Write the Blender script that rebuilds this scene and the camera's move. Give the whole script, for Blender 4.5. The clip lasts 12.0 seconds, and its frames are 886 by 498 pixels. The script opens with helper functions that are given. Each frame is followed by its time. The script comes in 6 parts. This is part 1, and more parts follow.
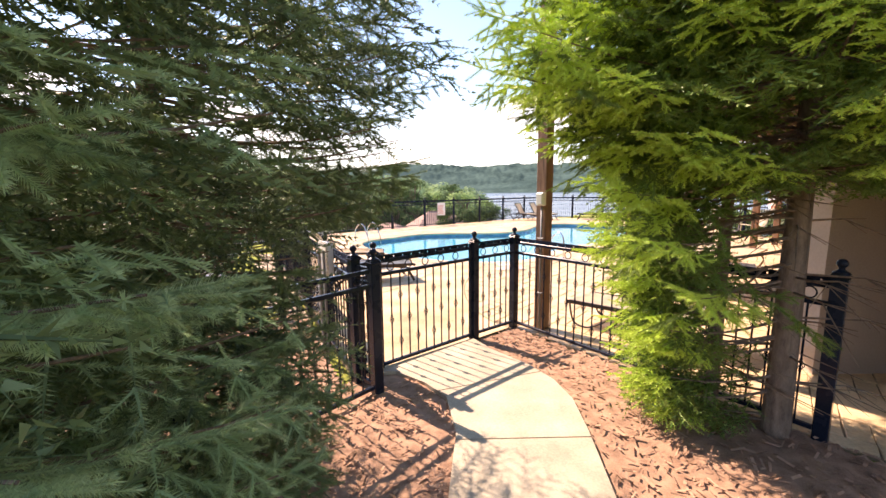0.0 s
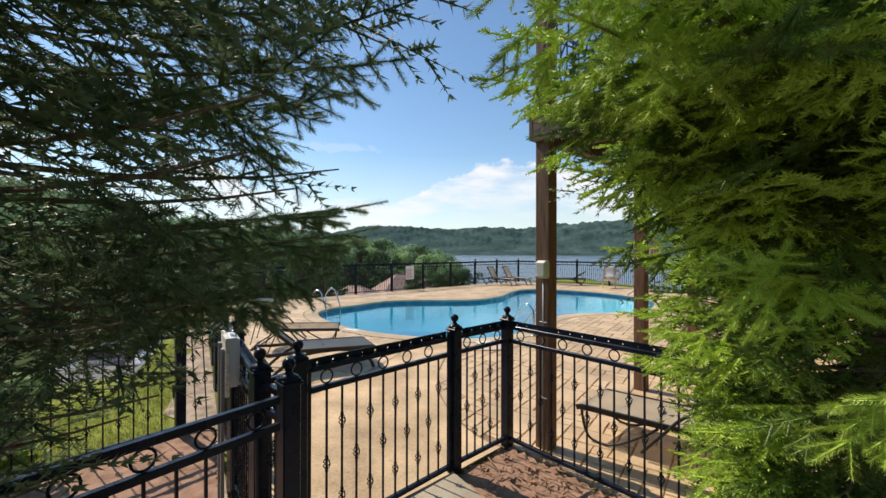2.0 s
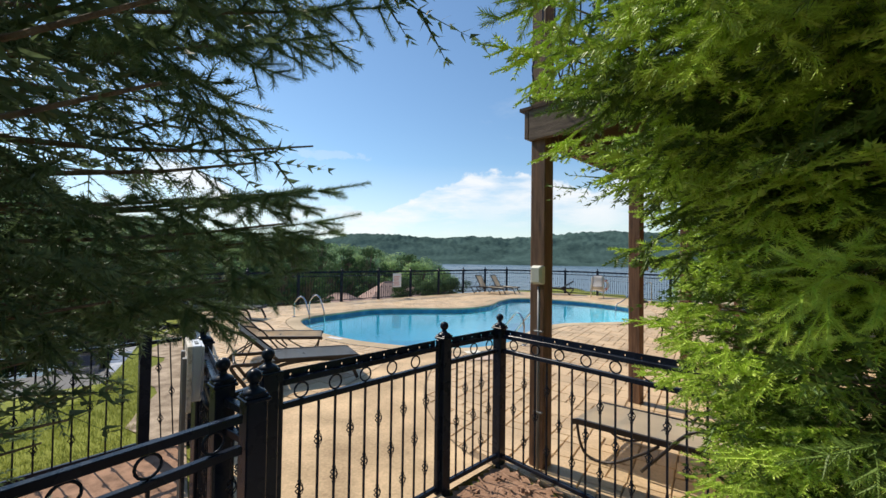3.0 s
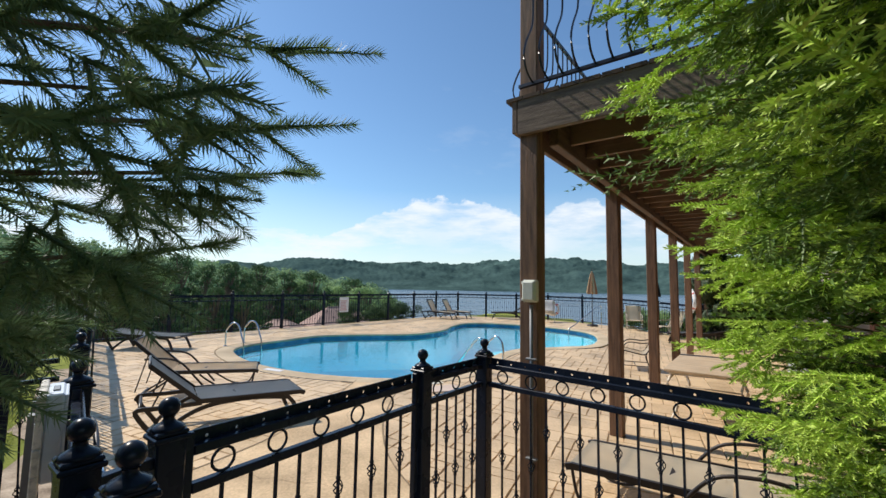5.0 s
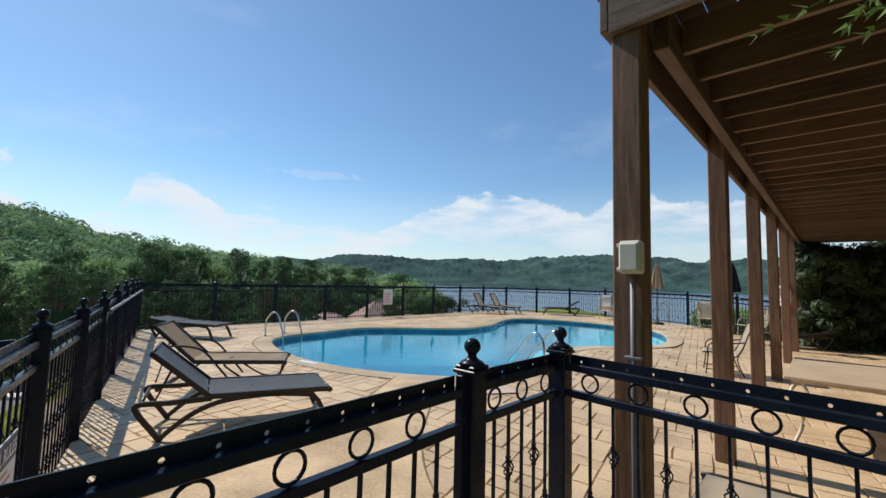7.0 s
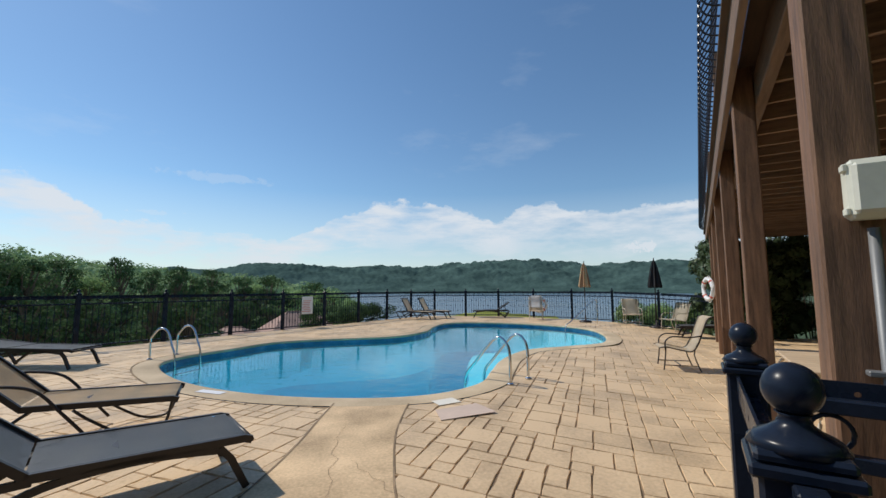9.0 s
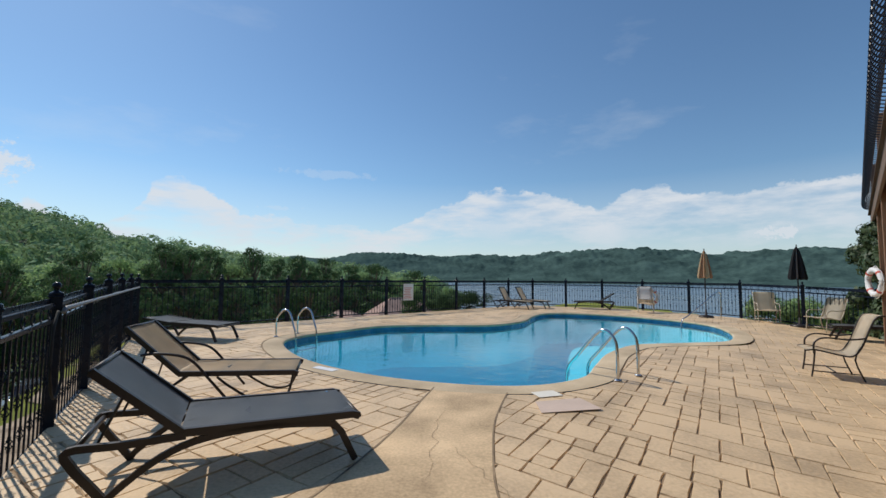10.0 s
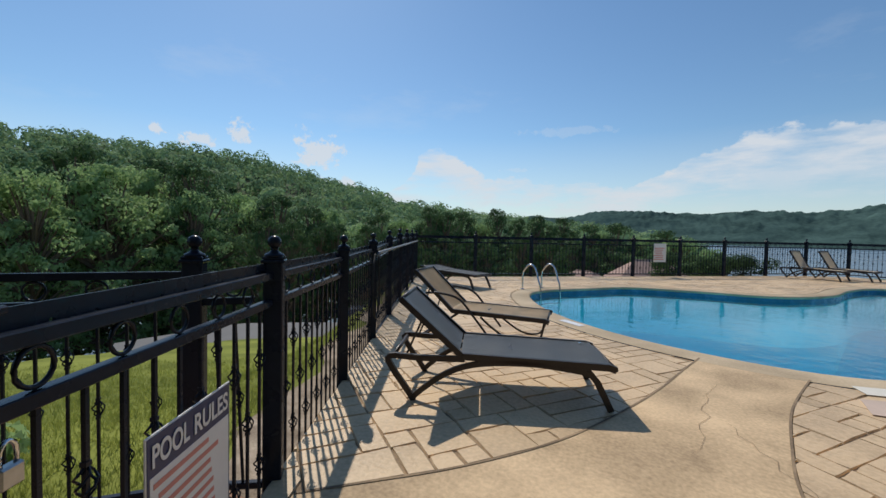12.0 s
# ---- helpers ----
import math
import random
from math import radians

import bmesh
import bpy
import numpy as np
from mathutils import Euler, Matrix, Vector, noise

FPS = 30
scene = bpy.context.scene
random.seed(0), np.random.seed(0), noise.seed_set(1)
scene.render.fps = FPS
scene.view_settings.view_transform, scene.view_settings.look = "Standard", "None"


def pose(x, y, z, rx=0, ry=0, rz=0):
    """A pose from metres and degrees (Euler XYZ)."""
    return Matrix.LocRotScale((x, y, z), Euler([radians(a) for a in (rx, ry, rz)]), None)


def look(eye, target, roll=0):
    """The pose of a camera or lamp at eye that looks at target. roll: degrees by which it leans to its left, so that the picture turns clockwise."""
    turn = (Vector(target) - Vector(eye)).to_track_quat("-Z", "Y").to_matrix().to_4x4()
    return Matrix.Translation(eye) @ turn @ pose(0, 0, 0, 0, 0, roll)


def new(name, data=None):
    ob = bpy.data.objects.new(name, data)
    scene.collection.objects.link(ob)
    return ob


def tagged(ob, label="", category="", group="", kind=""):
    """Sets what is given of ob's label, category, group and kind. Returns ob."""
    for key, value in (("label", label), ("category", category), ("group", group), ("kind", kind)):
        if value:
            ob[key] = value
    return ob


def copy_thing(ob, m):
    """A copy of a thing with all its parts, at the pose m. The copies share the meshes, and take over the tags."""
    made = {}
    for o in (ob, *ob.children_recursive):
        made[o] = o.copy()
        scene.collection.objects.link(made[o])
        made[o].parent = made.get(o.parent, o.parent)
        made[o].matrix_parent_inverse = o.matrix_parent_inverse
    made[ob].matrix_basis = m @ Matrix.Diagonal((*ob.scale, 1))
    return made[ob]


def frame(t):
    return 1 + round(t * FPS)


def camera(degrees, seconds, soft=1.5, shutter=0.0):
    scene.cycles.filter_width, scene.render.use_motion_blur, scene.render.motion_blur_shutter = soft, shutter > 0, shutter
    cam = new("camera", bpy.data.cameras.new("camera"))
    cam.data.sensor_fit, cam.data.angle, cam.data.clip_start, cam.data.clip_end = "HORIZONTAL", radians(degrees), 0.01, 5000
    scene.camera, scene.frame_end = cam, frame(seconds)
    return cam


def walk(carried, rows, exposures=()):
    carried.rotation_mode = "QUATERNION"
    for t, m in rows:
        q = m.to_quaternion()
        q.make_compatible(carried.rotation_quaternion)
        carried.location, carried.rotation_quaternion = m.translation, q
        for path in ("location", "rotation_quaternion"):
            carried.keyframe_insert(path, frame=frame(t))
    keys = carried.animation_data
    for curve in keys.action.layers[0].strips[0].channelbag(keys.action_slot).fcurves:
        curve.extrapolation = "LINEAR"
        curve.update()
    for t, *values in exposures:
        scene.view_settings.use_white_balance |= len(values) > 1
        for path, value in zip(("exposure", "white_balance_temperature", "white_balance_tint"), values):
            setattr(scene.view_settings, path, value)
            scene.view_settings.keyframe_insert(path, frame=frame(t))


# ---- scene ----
cam = camera(94.1, 12.0)
METRES, EYE, TILT, LEAN, TURN = 8.0, 1.5, 0.0, 0.0, 0.0
PATH = [
    (0, (0.004, 1.126, 1.756), (0.038, 3.105, 1.468), -0.6),
    (0.5, (0.062, 1.685, 1.751), (0.015, 3.675, 1.556), -1.1),
    (1, (0.063, 2.179, 1.787), (0.134, 4.176, 1.693), -1.0),
    (1.5, (0.015, 2.486, 1.795), (0.175, 4.48, 1.774), -0.3),
    (2, (0.034, 2.553, 1.795), (0.221, 4.545, 1.803), 0.1),
    (2.5, (0.036, 2.582, 1.778), (0.234, 4.572, 1.801), 0.6),
    (3, (0.043, 2.801, 1.744), (0.288, 4.785, 1.795), 0.8),
    (3.5, (0.054, 3.215, 1.673), (0.381, 5.184, 1.789), 0.4),
    (5.5, (-0.103, 3.514, 1.638), (0.406, 5.44, 1.818), 1.2),
    (6, (-0.084, 3.561, 1.626), (0.37, 5.504, 1.776), 1.1),
    (6.5, (0.1, 3.902, 1.591), (0.432, 5.869, 1.736), 1.5),
    (6.7, (0.122, 4.103, 1.539), (0.399, 6.078, 1.688), 1.5),
    (8.3, (-0.116, 5.631, 1.355), (0.291, 7.58, 1.552), -0.2),
    (8.5, (-0.138, 5.673, 1.348), (0.362, 7.599, 1.55), -0.3),
    (9, (-0.151, 5.728, 1.344), (0.52, 7.602, 1.538), -0.2),
    (9.5, (-0.149, 5.739, 1.337), (0.506, 7.62, 1.513), -0.1),
    (10, (-0.141, 5.814, 1.329), (0.078, 7.797, 1.469), 0.5),
    (10.5, (-0.215, 5.818, 1.298), (-0.857, 7.711, 1.368), 0.8),
    (11, (-0.339, 5.701, 1.294), (-1.669, 7.194, 1.289), 0.5),
    (11.5, (-0.35, 5.675, 1.288), (-1.766, 7.088, 1.243), 0.6),
    (12, (-0.27, 5.791, 1.266), (-1.137, 7.592, 1.194), 1.2),
]
walk(cam, [(t, look(eye, target, roll)) for t, eye, target, roll in PATH],
     [(0.0, 1.4, 8300, 31), (0.5, 1.25, 8300, 33), (1.0, 0.85, 7900, 27), (1.5, 0.35, 7200, 12), (2.0, 0.1, 7000, 13), (3.5, 0.1, 6800, 10), (5.5, 0.05, 6500, 10), (6.5, -0.05, 6500, 10),
      (8.5, -0.3, 6500, 10), (9.5, -0.27, 6500, 10), (10.5, -0.42, 6500, 10), (11.0, -0.32, 6500, 10), (11.5, -0.3, 6500, 10), (12.0, -0.4, 6500, 10)])

# ---------------------------------------------------------------- light
SUN_AZ, SUN_EL = -47.0, 47.0            # compass bearing from +y to +x, height
sun_way = Vector((math.sin(radians(SUN_AZ)) * math.cos(radians(SUN_EL)), math.cos(radians(SUN_AZ)) * math.cos(radians(SUN_EL)), math.sin(radians(SUN_EL))))
sun = new("sun", bpy.data.lights.new("sun", "SUN"))
sun.data.energy, sun.data.angle, sun.data.color = 4.2, radians(0.6), (1.0, 0.94, 0.84)
sun.matrix_world = look(sun_way * 60, (0, 0, 0))


def nodes_of(tree):
    tree.nodes.clear()
    return tree.nodes, tree.links


def build_world():
    w = bpy.data.worlds.new("sky")
    scene.world = w
    w.use_nodes = True
    N, L = nodes_of(w.node_tree)
    sky = N.new("ShaderNodeTexSky")
    sky.sky_type, sky.sun_disc = "NISHITA", False
    sky.sun_elevation, sky.sun_rotation = radians(SUN_EL), radians(SUN_AZ)
    sky.air_density, sky.dust_density, sky.ozone_density, sky.altitude = 1.1, 0.25, 1.2, 200
    co = N.new("ShaderNodeTexCoord")
    sep = N.new("ShaderNodeSeparateXYZ")
    L.new(co.outputs["Generated"], sep.inputs[0])

    def m(op, a, b=None, c=None, clamp=False):
        n = N.new("ShaderNodeMath")
        n.operation, n.use_clamp = op, clamp
        for i, v in enumerate((a, b, c)):
            if v is None:
                continue
            if isinstance(v, (int, float)):
                n.inputs[i].default_value = v
            else:
                L.new(v, n.inputs[i])
        return n.outputs[0]

    def noise_at(scale, detail, rough, stretch):
        mp = N.new("ShaderNodeMapping")
        mp.inputs["Scale"].default_value = (1, 1, stretch)
        L.new(co.outputs["Generated"], mp.inputs[0])
        n = N.new("ShaderNodeTexNoise")
        n.inputs["Scale"].default_value, n.inputs["Detail"].default_value, n.inputs["Roughness"].default_value = scale, detail, rough
        L.new(mp.outputs[0], n.inputs["Vector"])
        return n.outputs["Fac"]

    bearing = m("MULTIPLY", m("ARCTAN2", sep.outputs[0], sep.outputs[1]), 57.2958)
    elev = m("MULTIPLY", m("ARCSINE", sep.outputs[2]), 57.2958)
    fac = m("DIVIDE", m("ADD", bearing, 90.0), 180.0, clamp=True)
    ramp = N.new("ShaderNodeValToRGB")
    ramp.color_ramp.interpolation = "CARDINAL"
    tops = [(-90, 3), (-66, 5.5), (-48, 5.5), (-46, 7.5), (-39, 7.5), (-36, 6), (-31, 7.5), (-28.5, 11.2), (-25, 11.4), (-22.5, 9.8), (-20, 8.2), (-15, 7.6), (-6, 7.2),
            (0, 7.0), (4, 9.3), (8.4, 10.7), (12.3, 12.2), (17, 11.9), (22, 11.4), (28, 9.8), (31, 11.8), (36, 11.3), (43, 10.3), (55, 10.6), (70, 11), (90, 10)]
    e = ramp.color_ramp.elements
    for i, (b, h) in enumerate(tops):
        el = e[i] if i < 2 else e.new((b + 90) / 180)
        el.position, el.color = (b + 90) / 180, (h / 20, h / 20, h / 20, 1)
    L.new(fac, ramp.inputs[0])
    top = m("MULTIPLY", ramp.outputs[0], 20.0)
    fine = m("MULTIPLY", m("SUBTRACT", noise_at(13, 8, 0.62, 1.5), 0.5), 5.0)
    above = m("SUBTRACT", m("ADD", top, fine), elev)                      # degrees below the cloud's rim
    bank = m("MULTIPLY", above, 2.0, clamp=True)
    thick = m("SUBTRACT", 1.0, m("MULTIPLY", m("MAXIMUM", m("SUBTRACT", above, 2.0), 0), 0.10, clamp=True))
    soft = m("ADD", 0.30, m("MULTIPLY", m("SUBTRACT", noise_at(7, 6, 0.6, 4.0), 0.34), 3.0), clamp=True)
    bank = m("MULTIPLY", m("MULTIPLY", bank, thick), soft, clamp=True)
    haze = m("MULTIPLY", m("SUBTRACT", 1.0, m("DIVIDE", m("MAXIMUM", elev, 0), 13.0, clamp=True)), 0.54)
    wisp = m("MULTIPLY", m("SUBTRACT", noise_at(2.6, 7, 0.62, 3.2), 0.56), 2.0, clamp=True)
    wisp = m("MULTIPLY", wisp, m("SUBTRACT", 1.0, m("DIVIDE", m("ABSOLUTE", m("SUBTRACT", elev, 20)), 26, clamp=True)))
    ragged = m("MULTIPLY", m("SUBTRACT", noise_at(34, 7, 0.68, 1.2), 0.5), 4.2)
    puffs = None
    for b0, e0, wide, high, full in ((-90.5, 9.4, 2.4, 1.5, 1.0), (-87, 16.1, 1.3, 0.45, 0.4), (-83, 14.6, 0.7, 0.3, 0.5), (-60.6, 11.2, 0.8, 0.6, 1.0), (-56.5, 10.6, 1.8, 0.8, 1.0), (-51.8, 12.0, 1.5, 1.3, 1.0), (-42.6, 10.4, 3.0, 2.3, 1.0), (-15, 8.8, 2.6, 0.4, 0.4), (-9, 13.6, 5.5, 0.55, 0.22), (45.5, 5.2, 2.4, 0.8, 1.0)):
        far_off = m("SQRT", m("ADD", m("POWER", m("ABSOLUTE", m("DIVIDE", m("SUBTRACT", bearing, b0), wide)), 2.0), m("POWER", m("ABSOLUTE", m("DIVIDE", m("SUBTRACT", elev, e0), high)), 2.0)))
        one = m("MULTIPLY", m("MULTIPLY", m("SUBTRACT", m("ADD", 1.0, ragged), far_off), 2.2, clamp=True), full)
        puffs = one if puffs is None else m("MAXIMUM", puffs, one)
    cover = m("MAXIMUM", m("MAXIMUM", m("MULTIPLY", bank, 0.92), haze), m("MAXIMUM", m("MULTIPLY", wisp, 0.55), m("MULTIPLY", puffs, 0.85)), clamp=True)
    blue = N.new("ShaderNodeMixRGB")
    blue.blend_type = "MULTIPLY"
    blue.inputs[0].default_value, blue.inputs[2].default_value = 1.0, (0.87, 1.10, 1.25, 1)
    L.new(sky.outputs[0], blue.inputs[1])
    mix = N.new("ShaderNodeMixRGB")
    mix.inputs[2].default_value = (8.0, 8.5, 9.1, 1)
    L.new(cover, mix.inputs[0])
    L.new(blue.outputs[0], mix.inputs[1])
    bg = N.new("ShaderNodeBackground")
    bg.inputs["Strength"].default_value = 0.11
    L.new(mix.outputs[0], bg.inputs[0])
    out = N.new("ShaderNodeOutputWorld")
    L.new(bg.outputs[0], out.inputs[0])


build_world()

# ---------------------------------------------------------------- materials


def mat(name, base, rough=0.6, metal=0.0, var=0.25, scale=6.0, fine=60.0, bump=0.15, tint=None, spec=0.5, each=0.0, island=0.0, stretch=(1, 1, 1), through_light=0.0):
    """Principled surface: broad stains and fine grain in colour, grain in relief, and a shift for each object or island."""
    M = bpy.data.materials.new(name)
    M.use_nodes = True
    N, L = nodes_of(M.node_tree)
    out, p = N.new("ShaderNodeOutputMaterial"), N.new("ShaderNodeBsdfPrincipled")
    co, mp = N.new("ShaderNodeTexCoord"), N.new("ShaderNodeMapping")
    mp.inputs["Scale"].default_value = stretch
    L.new(co.outputs["Object"], mp.inputs[0])

    def tex(s, d):
        n = N.new("ShaderNodeTexNoise")
        n.inputs["Scale"].default_value, n.inputs["Detail"].default_value = s, d
        L.new(mp.outputs[0], n.inputs["Vector"])
        return n.outputs["Fac"]

    big, small = tex(scale, 5), tex(fine, 3)
    add = N.new("ShaderNodeMath")
    add.operation = "MULTIPLY_ADD"
    L.new(small, add.inputs[0])
    add.inputs[1].default_value = 0.45
    L.new(big, add.inputs[2])
    value = add.outputs[0]
    for amount, node, socket in ((each, "ShaderNodeObjectInfo", "Random"), (island, "ShaderNodeNewGeometry", "Random Per Island")):
        if amount:
            src, ma = N.new(node), N.new("ShaderNodeMath")
            ma.operation = "MULTIPLY_ADD"
            L.new(src.outputs[socket], ma.inputs[0])
            ma.inputs[1].default_value = amount
            L.new(value, ma.inputs[2])
            value = ma.outputs[0]
    shift = 0.725 + (each + island) / 2
    ramp = N.new("ShaderNodeValToRGB")
    a, b = ramp.color_ramp.elements
    a.position, b.position = max(0, shift - 0.35 - (each + island) / 2), min(1.0, shift + 0.35 + (each + island) / 2)
    other = tint or base
    a.color = tuple(c * (1 - var) for c in base) + (1,)
    b.color = tuple(min(1, c * (1 + var)) for c in other) + (1,)
    L.new(value, ramp.inputs[0])
    L.new(ramp.outputs[0], p.inputs["Base Color"])
    p.inputs["Metallic"].default_value, p.inputs["Specular IOR Level"].default_value = metal, spec
    rr = N.new("ShaderNodeMath")
    rr.operation = "MULTIPLY_ADD"
    L.new(big, rr.inputs[0])
    rr.inputs[1].default_value, rr.inputs[2].default_value = 0.25, max(0.02, rough - 0.125)
    L.new(rr.outputs[0], p.inputs["Roughness"])
    if bump:
        bn = N.new("ShaderNodeBump")
        bn.inputs["Strength"].default_value, bn.inputs["Distance"].default_value = bump, min(0.01, 0.4 / fine)
        L.new(value, bn.inputs["Height"])
        L.new(bn.outputs[0], p.inputs["Normal"])
    surf = p.outputs[0]
    if through_light:
        tr, mx = N.new("ShaderNodeBsdfTranslucent"), N.new("ShaderNodeMixShader")
        L.new(ramp.outputs[0], tr.inputs[0])
        mx.inputs[0].default_value = through_light
        L.new(surf, mx.inputs[1])
        L.new(tr.outputs[0], mx.inputs[2])
        surf = mx.outputs[0]
    L.new(surf, out.inputs[0])
    return M


# The sky's blue sheen is mixed into the black base colour.
IRON = mat("black_painted_iron", (0.0115, 0.0165, 0.029), 0.27, 0, 0.4, 5, 90, 0.05, spec=0.17)
CONCRETE = mat("tan_stamped_concrete", (0.36, 0.24, 0.130), 0.74, 0, 0.42, 1.7, 42, 0.6, tint=(0.57, 0.412, 0.25), each=0.2, spec=0.18)
STONES = mat("tan_stamped_stone", (0.375, 0.25, 0.132), 0.52, 0, 0.36, 1.3, 34, 1.0, tint=(0.545, 0.392, 0.235), each=0.16, island=0.16, spec=0.34)
JOINT = mat("dark_joint", (0.10, 0.065, 0.038), 0.9, 0, 0.5, 2.2, 30, 0.4, tint=(0.30, 0.21, 0.125))
COPING = mat("cream_coping", (0.45, 0.335, 0.205), 0.75, 0, 0.22, 1.5, 40, 0.3, tint=(0.56, 0.44, 0.295), spec=0.18)
PATHC = mat("pale_concrete", (0.36, 0.30, 0.22), 0.85, 0, 0.25, 2.5, 60, 0.4, tint=(0.45, 0.385, 0.29))
PLASTER = mat("pale_blue_plaster", (0.25, 0.80, 0.94), 0.6, 0, 0.10, 0.8, 12, 0.0)
TILEBAND = mat("blue_waterline_tile", (0.03, 0.13, 0.24), 0.25, 0, 0.4, 3, 14, 0.05)
WOOD = mat("brown_stained_wood", (0.072, 0.037, 0.020), 0.72, 0, 0.55, 5, 60, 0.4, tint=(0.165, 0.088, 0.049), each=0.25, stretch=(7, 7, 0.7))
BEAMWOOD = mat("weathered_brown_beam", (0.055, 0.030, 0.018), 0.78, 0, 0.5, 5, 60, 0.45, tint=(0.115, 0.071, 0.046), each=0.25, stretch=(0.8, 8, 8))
MULCH = mat("rust_brown_mulch", (0.175, 0.095, 0.060), 0.95, 0, 0.6, 9, 120, 1.0, tint=(0.28, 0.170, 0.115), island=0.4, spec=0.15)
GRASS = mat("mown_grass", (0.095, 0.135, 0.026), 0.95, 0, 0.5, 0.5, 30, 0.9, tint=(0.22, 0.235, 0.055), spec=0.04)
BLADES = mat("grass_blades", (0.105, 0.155, 0.026), 0.8, 0, 0.4, 1.5, 20, 0, tint=(0.26, 0.28, 0.065), spec=0.1, island=0.6, through_light=0.4)
GRAVEL = mat("brown_gravel", (0.20, 0.135, 0.085), 0.95, 0, 0.5, 5, 70, 1.2, tint=(0.40, 0.32, 0.24), spec=0.1)
WOODS = mat("wooded_ground", (0.035, 0.06, 0.018), 1.0, 0, 0.5, 0.05, 0.6, 0.6)
ASPHALT = mat("grey_asphalt", (0.16, 0.155, 0.15), 0.9, 0, 0.25, 0.5, 40, 0.3)
STEEL = mat("polished_steel", (0.62, 0.62, 0.62), 0.18, 1.0, 0.1, 8, 60, 0.02)
SLING = mat("charcoal_sling", (0.155, 0.157, 0.155), 0.42, 0, 0.2, 4, 300, 0.1, tint=(0.185, 0.188, 0.185))
SLINGTAN = mat("taupe_sling", (0.64, 0.53, 0.38), 0.6, 0, 0.15, 4, 300, 0.15, through_light=0.35)
SLINGCREAM = mat("cream_sling", (0.76, 0.68, 0.55), 0.65, 0, 0.12, 4, 300, 0.12, through_light=0.3)
BRONZE = mat("dark_bronze_frame", (0.03, 0.022, 0.019), 0.42, 0.2, 0.3, 6, 80, 0.05)
CREAMFRAME = mat("cream_frame", (0.55, 0.47, 0.36), 0.45, 0.1, 0.15, 6, 60, 0.05)
TOWEL = mat("white_towel", (0.78, 0.76, 0.74), 0.95, 0, 0.06, 8, 200, 0.5)
PLASTICW = mat("off_white_plastic", (0.66, 0.66, 0.56), 0.45, 0, 0.12, 5, 40, 0.05)
WHITEBOX = mat("white_enamel", (0.70, 0.74, 0.80), 0.4, 0, 0.06, 3, 30, 0.03)
GREY = mat("grey_conduit", (0.20, 0.205, 0.21), 0.5, 0.3, 0.15, 5, 50, 0.08)
STUCCO = mat("grey_tan_stucco", (0.46, 0.38, 0.31), 0.9, 0, 0.18, 1.2, 50, 0.5)
BRICK = mat("red_brown_brick", (0.27, 0.12, 0.075), 0.85, 0, 0.3, 4, 50, 0.4, each=0.5)
DARKDOOR = mat("dark_door_paint", (0.02, 0.02, 0.022), 0.35, 0, 0.3, 3, 30, 0.03)
SIGNW = mat("white_sign_face", (0.78, 0.77, 0.76), 0.45, 0, 0.05, 5, 30, 0.02)
SIGNNAVY = mat("navy_sign_band", (0.025, 0.035, 0.11), 0.4, 0, 0.1, 5, 30, 0.02)
SIGNRED = mat("faded_red_ink", (0.62, 0.24, 0.20), 0.5, 0, 0.1, 5, 30, 0.0)
RED = mat("red_vinyl", (0.55, 0.07, 0.04), 0.5, 0, 0.15, 5, 30, 0.03)
UMBTAN = mat("striped_tan_canvas", (0.52, 0.35, 0.20), 0.85, 0, 0.15, 4, 60, 0.2)
UMBBLACK = mat("black_canvas", (0.012, 0.012, 0.015), 0.85, 0, 0.3, 4, 60, 0.2)
BARK = mat("grey_brown_bark", (0.16, 0.10, 0.066), 0.95, 0, 0.5, 9, 60, 1.0, stretch=(3, 3, 0.8), tint=(0.2, 0.14, 0.1))
NEEDLE_A = mat("dark_spruce_needles", (0.095, 0.140, 0.070), 0.5, 0, 0.35, 3, 40, 0, tint=(0.115, 0.165, 0.08), island=0.4, through_light=0.36)
NEEDLE_C = mat("grey_green_spruce_needles", (0.105, 0.165, 0.074), 0.5, 0, 0.35, 3, 40, 0, tint=(0.135, 0.20, 0.085), island=0.4, through_light=0.40)
NEEDLE_E = mat("fresh_green_spruce_needles", (0.24, 0.37, 0.20), 0.5, 0, 0.35, 3, 40, 0, tint=(0.33, 0.46, 0.25), island=0.4, through_light=0.48)
# Right spruce: old green darkened for inner shade, young yellow-green brightened for sun.
NEEDLE_D = mat("shaded_deep_green_spruce_needles", (0.065, 0.120, 0.022), 0.5, 0, 0.35, 1.6, 40, 0, tint=(0.12, 0.195, 0.034), island=0.4, through_light=0.1)
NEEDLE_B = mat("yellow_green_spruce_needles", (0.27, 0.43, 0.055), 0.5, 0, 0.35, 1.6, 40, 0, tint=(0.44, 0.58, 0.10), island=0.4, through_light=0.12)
# Red is held down for haze over the distant trees.
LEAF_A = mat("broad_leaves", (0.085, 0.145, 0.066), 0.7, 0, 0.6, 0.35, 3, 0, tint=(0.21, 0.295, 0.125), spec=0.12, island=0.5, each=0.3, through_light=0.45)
# Darker copy of LEAF_A for trees seen from their shaded side.
LEAF_K = mat("deep_green_shaded_leaves", (0.032, 0.066, 0.030), 0.7, 0, 0.45, 0.35, 3, 0, tint=(0.062, 0.105, 0.042), spec=0.1, island=0.5, each=0.3, through_light=0.3)
LEAF_D = mat("dark_evergreen_leaves", (0.018, 0.036, 0.012), 0.6, 0, 0.4, 1, 8, 0, tint=(0.04, 0.065, 0.02), island=0.5, through_light=0.15)
